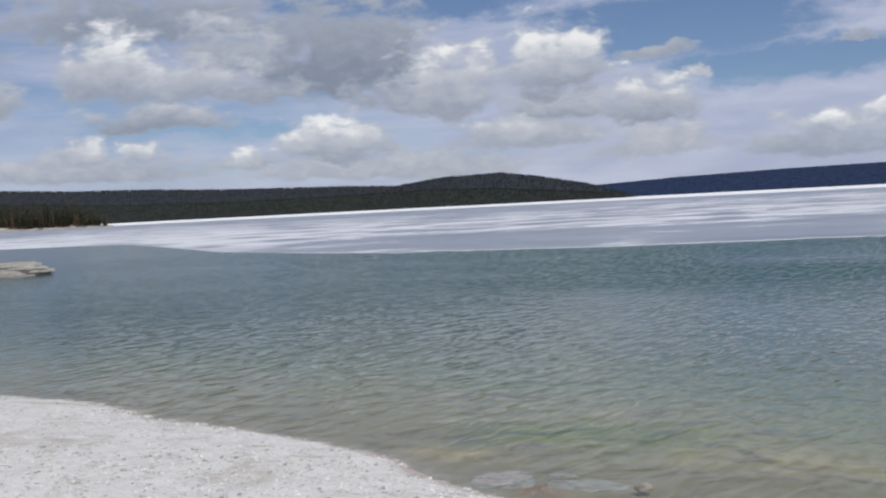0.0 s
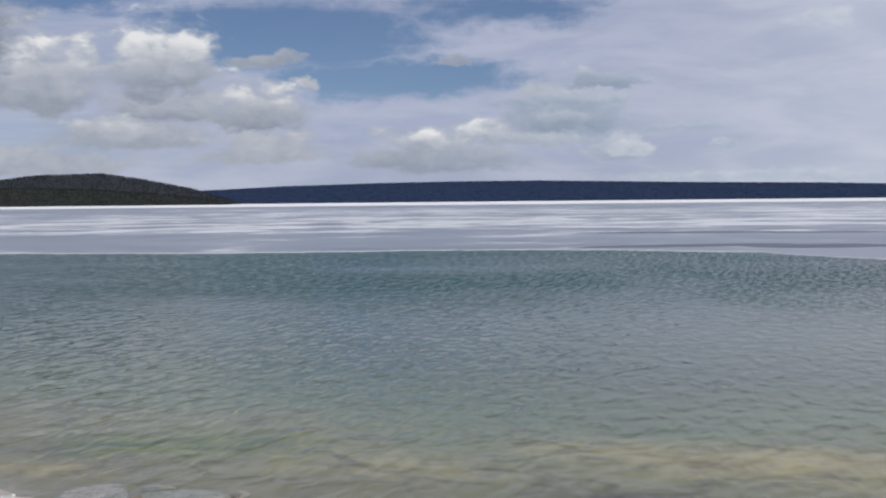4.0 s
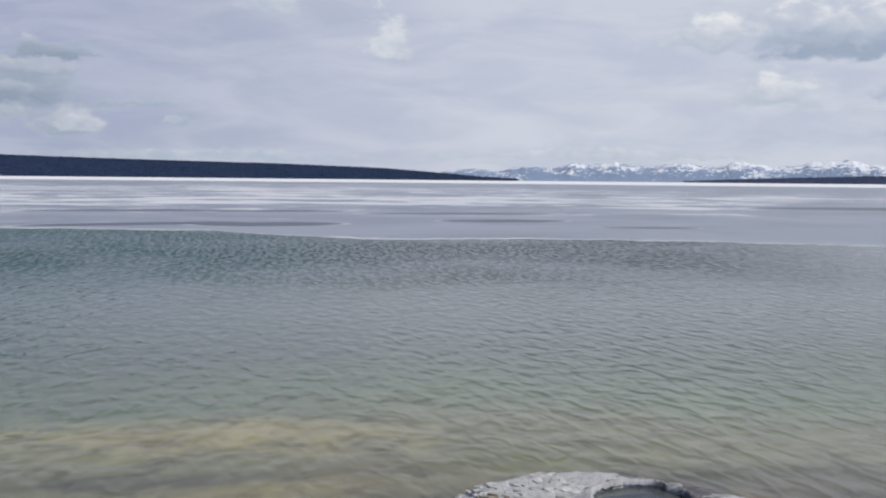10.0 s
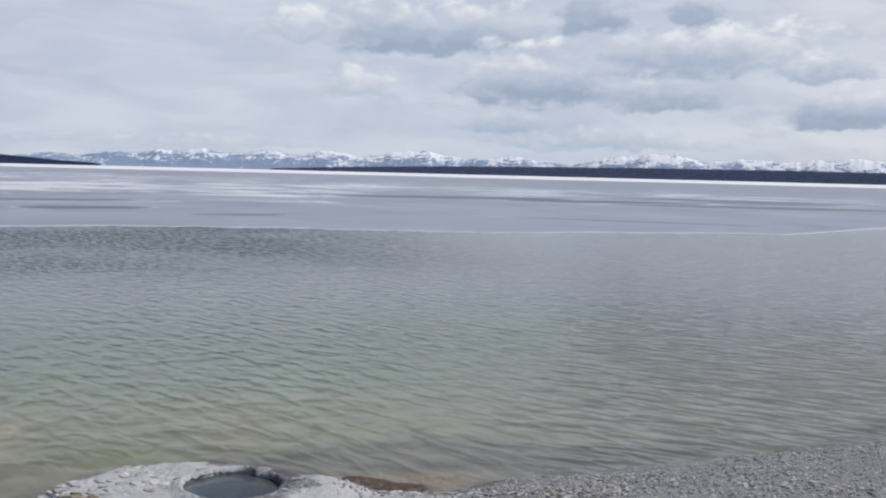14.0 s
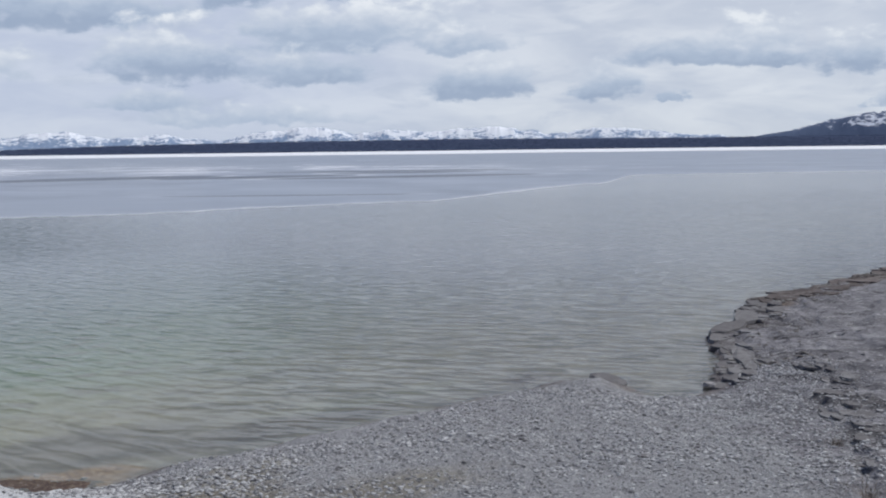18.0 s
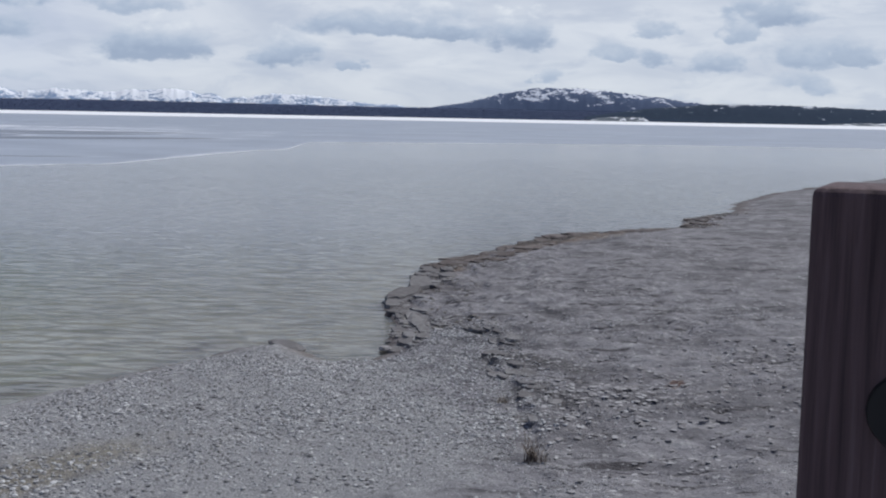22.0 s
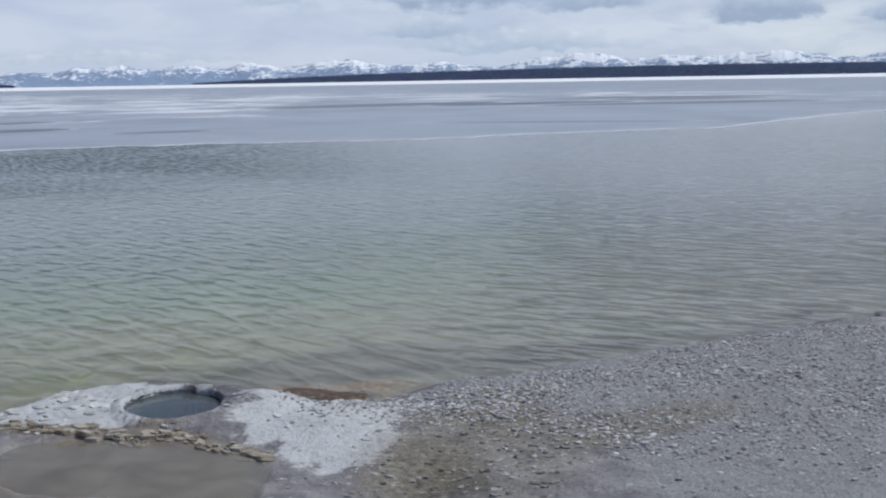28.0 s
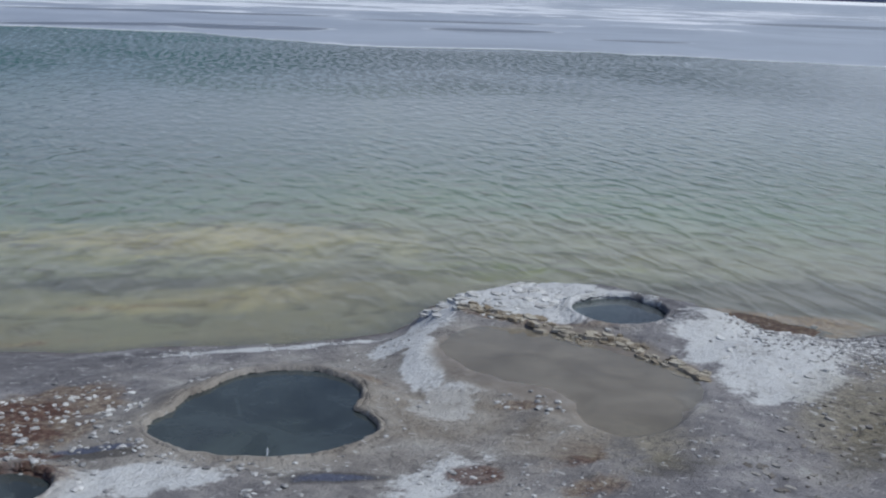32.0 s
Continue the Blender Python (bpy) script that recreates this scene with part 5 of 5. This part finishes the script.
def flakes(name, centre, axes, turn, count, lo, hi, seed, mat, label):
    """Thin curled crust flakes lying over a patch of ground."""
    base = new(name)
    tagged(base, label, "crust")
    rng = random.Random(seed)
    own = []
    for k in range(6):
        me = PLATES[k].copy()
        me.materials[0] = mat
        own.append(me)
    for k in range(count):
        a, q = rng.uniform(0, 2 * math.pi), math.sqrt(rng.random())
        u, v = axes[0] * q * math.cos(a), axes[1] * q * math.sin(a)
        x = centre[0] + u * math.cos(turn) - v * math.sin(turn)
        y = centre[1] + u * math.sin(turn) + v * math.cos(turn)
        pools = min(float(pool_field(np.array([x]), np.array([y]), p)[0]) for p in (POOL_DARK, POOL_CONE))
        if pools < 1.12:
            continue
        z = float(ground_height(np.array([x]), np.array([y]))[0])
        s = rng.uniform(lo, hi)
        ob = new("crust_flake", own[rng.randrange(6)])
        ob.parent = base
        ob.matrix_world = pose(x, y, z - 0.013, rng.uniform(-7, 7), rng.uniform(-7, 7), rng.uniform(0, 360)) @ Matrix.Diagonal((s, s, rng.uniform(0.35, 0.7), 1))
    return base


M_FLAKE = stone_material("white_crust_flake", (0.50, 0.49, 0.475), (0.74, 0.74, 0.73), False)
M_LIP = stone_material("ochre_crust_lip", (0.24, 0.19, 0.125), (0.54, 0.50, 0.42), False)
M_MOSSY = stone_material("mossy_brown_crust", (0.17, 0.15, 0.13), (0.42, 0.40, 0.37), False)
flakes("cone_crust", (10.05, 5.35), (0.75, 0.75), 0.4, 80, 0.04, 0.15, 1, M_FLAKE, "flaking white sinter crust on the shoulder of the cone")
flakes("cone_crust", (10.35, 4.05), (0.75, 0.68), 0.4, 40, 0.03, 0.10, 4, M_FLAKE, "broken white crust round the mouth of the cone")
flakes("cone_crust", (10.3, 2.7), (1.3, 0.8), 0.2, 22, 0.03, 0.10, 5, M_FLAKE, "pale crust flakes on the flank of the cone")
LIP_PLATES = []
for me in PLATES:
    LIP_PLATES.append(me.copy())
    LIP_PLATES[-1].materials[0] = M_LIP
LIP_LINE = [(9.50, 5.40), (9.48, 4.98), (9.45, 4.55), (9.30, 4.06), (9.42, 3.69), (9.18, 3.18), (8.95, 2.75)]
plates_along("basin_lip", LIP_LINE, 120, (-0.13, 0.10), 0.05, 0.15, 2, "ochre crust lip between cone and muddy basin", LIP_PLATES, 0.010, 8)
flakes("crust_litter", (5.5, 6.55), (0.75, 0.45), -0.6, 90, 0.02, 0.065, 6, M_FLAKE, "pale crust litter over dark red-brown ground")
flakes("crust_litter", (8.3, 1.1), (2.4, 0.8), -0.1, 190, 0.02, 0.085, 7, M_MOSSY, "broken grey crust below the muddy basin")
flakes("crust_litter", (11.0, -7.2), (3.6, 2.2), -0.4, 120, 0.03, 0.13, 8, M_PLATE, "thin broken crust scattered over the plateau")


# ---------------------------------------------------------------- dry grass tuft, stake, floes
def grass_material():
    m, n = material("dry_grass")
    rnd = n.add("NewGeometry").outputs["Random Per Island"]
    finish(n, n.mix(rnd, (0.10, 0.075, 0.062), (0.30, 0.25, 0.20)), 0.8)
    return m


M_GRASS = grass_material()


def tuft(x, y, height, count, seed):
    rng = random.Random(seed)
    bm = bmesh.new()
    for k in range(count):
        a, lean = rng.uniform(0, 2 * math.pi), rng.uniform(0.1, 1.1)
        h = height * rng.uniform(0.5, 1.0)
        w = 0.004
        o = Vector((rng.uniform(-0.05, 0.05), rng.uniform(-0.05, 0.05), 0))
        side = Vector((-math.sin(a), math.cos(a), 0)) * w
        prev = None
        for j in range(4):
            t = j / 3
            c = o + Vector((math.cos(a), math.sin(a), 0)) * lean * h * t * t + Vector((0, 0, h * t * (1 - 0.25 * lean * t)))
            pair = (bm.verts.new(c - side * (1 - 0.8 * t)), bm.verts.new(c + side * (1 - 0.8 * t)))
            if prev:
                bm.faces.new((prev[0], prev[1], pair[1], pair[0]))
            prev = pair
    ob = part("grass_tuft", bm, M_GRASS)
    z = float(ground_height(np.array([x]), np.array([y]))[0])
    ob.matrix_world = pose(x, y, z - 0.01)
    return tagged(ob, "small dry brown grass tuft rooted in the gravel", "grass")


tuft(8.87, -4.28, 0.34, 50, 1)
tuft(8.74, -4.32, 0.15, 24, 3)
tuft(11.3, -5.1, 0.14, 40, 2)


def ice_chip(x, y, s, seed):
    bm = stone_shape(seed, 0.35)
    m, n = M_CHIP
    ob = part("ice_chip", bm, m)
    ob.matrix_world = pose(x, y, 0.02, 0, 0, seed * 50) @ Matrix.Diagonal((s, s * 0.6, s, 1))
    return tagged(ob, "small white lump of drifting ice", "ice")


M_CHIP = material("white_ice")
finish(M_CHIP[1], M_CHIP[1].mix(M_CHIP[1].noise(M_CHIP[1].add("TexCoord").outputs["Object"], 3.0), (0.75, 0.8, 0.85), (0.9, 0.92, 0.94)), 0.4)
ice_chip(48.4, 55.2, 0.26, 1)


def stake():
    bm = bmesh.new()
    bmesh.ops.create_cone(bm, cap_ends=True, segments=10, radius1=0.006, radius2=0.005, depth=0.16)
    bmesh.ops.translate(bm, vec=(0, 0, 0.08), verts=bm.verts)
    ob = part("marker_rod", bm, M_CHIP[0])
    ob.matrix_world = pose(5.70, 4.70, 0.28, 3, 2, 0)
    return tagged(ob, "thin white rod standing at the edge of the dark pool", "rod")


stake()


# ---------------------------------------------------------------- woods of the far shores
def needle_material(name, a, b):
    m, n = material(name)
    rnd = n.add("NewGeometry").outputs["Random Per Island"]
    finish(n, n.mix(rnd, a, b), 0.95, None, 0.05)
    return m


def far_woods(name, crest, dist, depth, count, tall, mat, seed, label):
    """Thousands of small spruce spires over the face of a hill."""
    rng = np.random.default_rng(seed)
    az = rng.uniform(crest[0][0], crest[-1][0], count)
    prof = np.array([(0.0, -0.02), (0.10, 0.10), (0.25, 0.30), (0.40, 0.52), (0.58, 0.75), (0.80, 0.92), (1.0, 1.0)])
    out = np.where(rng.uniform(0, 1, count) < 0.35, 1.0, rng.uniform(0, 1, count))
    top = dist * np.tan(np.radians(np.interp(az, [c[0] for c in crest], [c[1] for c in crest]))) + EYE
    z = np.interp(out, prof[:, 0], prof[:, 1]) * np.maximum(top, 0.5)
    r = dist - depth + depth * out
    h = tall * rng.uniform(0.5, 1.15, count) * np.clip(top / 14, 0.15, 1)
    x, y = r * np.sin(np.radians(az)), r * np.cos(np.radians(az))
    w = h * 0.26
    ring = np.array([(0, 0, 1), (1, 0, 0), (-0.5, 0.87, 0), (-0.5, -0.87, 0)])
    v = np.stack([x, y, z - 0.3 * h], -1)[:, None, :] + ring[None] * np.stack([w, w, h], -1)[:, None, :]
    f = np.array([(0, 1, 2), (0, 2, 3), (0, 3, 1)])[None] + (np.arange(count) * 4)[:, None, None]
    me = bpy.data.meshes.new(name)
    me.from_pydata(v.reshape(-1, 3).tolist(), [], f.reshape(-1, 3).tolist())
    me.materials.append(mat)
    me.update()
    return tagged(new(name, me), label, "forest", kind="stuff")


far_woods("forest", NEAR_HILL, 2700, 300, 9000, 6.5, needle_material("spruce_close", (0.020, 0.026, 0.024), (0.044, 0.048, 0.040)), 6, "dark spruce forest on the lower slope by the bay")
# needle colours of the farther hills carry the same painted blue haze
far_woods("forest", HILL, 3300, 500, 11000, 7.0, needle_material("spruce_near", (0.026, 0.032, 0.038), (0.046, 0.052, 0.056)), 1, "dense dark spruce forest covering the low hill")
far_woods("forest", RIDGE, 4100, 500, 13000, 3.6, needle_material("spruce_hazed_blue", (0.024, 0.038, 0.084), (0.031, 0.048, 0.098)), 2, "hazy blue forest on the long ridge")
far_woods("forest", BAND, 4200, 160, 7000, 5.0, needle_material("spruce_hazed_band", (0.036, 0.050, 0.092), (0.054, 0.072, 0.120)), 3, "dark forest line on the far eastern shore")


# the wooded point to the north
def point_material():
    m, n = material("pale_far_beach")
    co = n.add("TexCoord").outputs["Object"]
    f = n.noise(co, 0.12, 5, 0.65)
    finish(n, n.mix(n.step(f, 0.4, 0.6), (0.16, 0.13, 0.10), (0.62, 0.60, 0.58)), 0.9)
    return m


ridge("point_north", [(-30, 0.05), (-9, 0.0), (-6, -0.04), (-4, -0.08), (-3.2, -0.16)], 900, 60, point_material(), "low pale wooded point jutting into the bay", 0.1, 14, 0.05, "shore")


def bark():
    m, n = material("brown_bark")
    finish(n, n.mix(n.noise(n.add("TexCoord").outputs["Object"], 2.0), (0.09, 0.065, 0.05), (0.18, 0.14, 0.11)), 0.9)
    return m


M_BARK = bark()
M_NEEDLE = needle_material("needles_dark", (0.030, 0.036, 0.024), (0.072, 0.070, 0.045))
M_TWIG = needle_material("needles_rusty", (0.070, 0.055, 0.038), (0.14, 0.105, 0.07))


def conifer(seed, height, mat, label):
    rng = random.Random(seed)
    base = new("spruce_tree")
    bm = bmesh.new()
    bmesh.ops.create_cone(bm, cap_ends=True, segments=7, radius1=height * 0.016, radius2=height * 0.003, depth=height)
    bmesh.ops.translate(bm, vec=(0, 0, height / 2), verts=bm.verts)
    part("trunk", bm, M_BARK, base)
    bm = bmesh.new()
    tiers = 16
    for k in range(tiers):
        z = height * (0.14 + 0.86 * k / tiers)
        reach = height * 0.17 * (1 - k / tiers) ** 0.8 + 0.15
        for j in range(7):
            if rng.random() < 0.16:
                continue
            a = 2 * math.pi * (j + rng.uniform(-0.3, 0.3)) / 7 + k
            q = reach * rng.uniform(0.6, 1.15)
            d, s = Vector((math.cos(a), math.sin(a), 0)), Vector((-math.sin(a), math.cos(a), 0))
            p0 = bm.verts.new((0, 0, z + 0.5))
            p1 = bm.verts.new(d * q * 0.6 + s * q * 0.28 + Vector((0, 0, z)))
            p2 = bm.verts.new(d * q + Vector((0, 0, z - 0.35 * q)))
            p3 = bm.verts.new(d * q * 0.6 - s * q * 0.28 + Vector((0, 0, z)))
            p4 = bm.verts.new(d * q * 0.5 + Vector((0, 0, z - 0.45 * q)))
            bm.faces.new((p0, p1, p2, p3))
            bm.faces.new((p1, p4, p2))
            bm.faces.new((p3, p2, p4))
    part("crown", bm, mat, base)
    return tagged(base, label, "tree", "trees on the wooded point")


trees = [conifer(1, 21, M_NEEDLE, "tall dark green spruce on the far wooded point"), conifer(2, 17, M_NEEDLE, "dark green spruce on the far wooded point"),
         conifer(3, 15, M_TWIG, "rusty brown bare conifer on the far wooded point"), conifer(4, 12, M_TWIG, "short brown conifer at the far shore")]
rng = random.Random(77)
for k in range(150):
    az = -3.5 - 8.0 * rng.random() ** 1.15
    r = rng.uniform(858, 930)
    fade = min(1.0, 0.35 + (-az - 3.4) * 0.42)
    kind = rng.choices(range(4), (4, 4, 3, 2))[0]
    m = pose(r * math.sin(radians(az)), r * math.cos(radians(az)), 0.3, 0, 0, rng.uniform(0, 360))
    s = fade * rng.uniform(0.8, 1.15)
    ob = copy_thing(trees[kind], m)
    ob.scale = (s, s, s)
for k, ob in enumerate(trees):
    ob.matrix_world = pose(-95 - 9 * k, 875, 0.3)
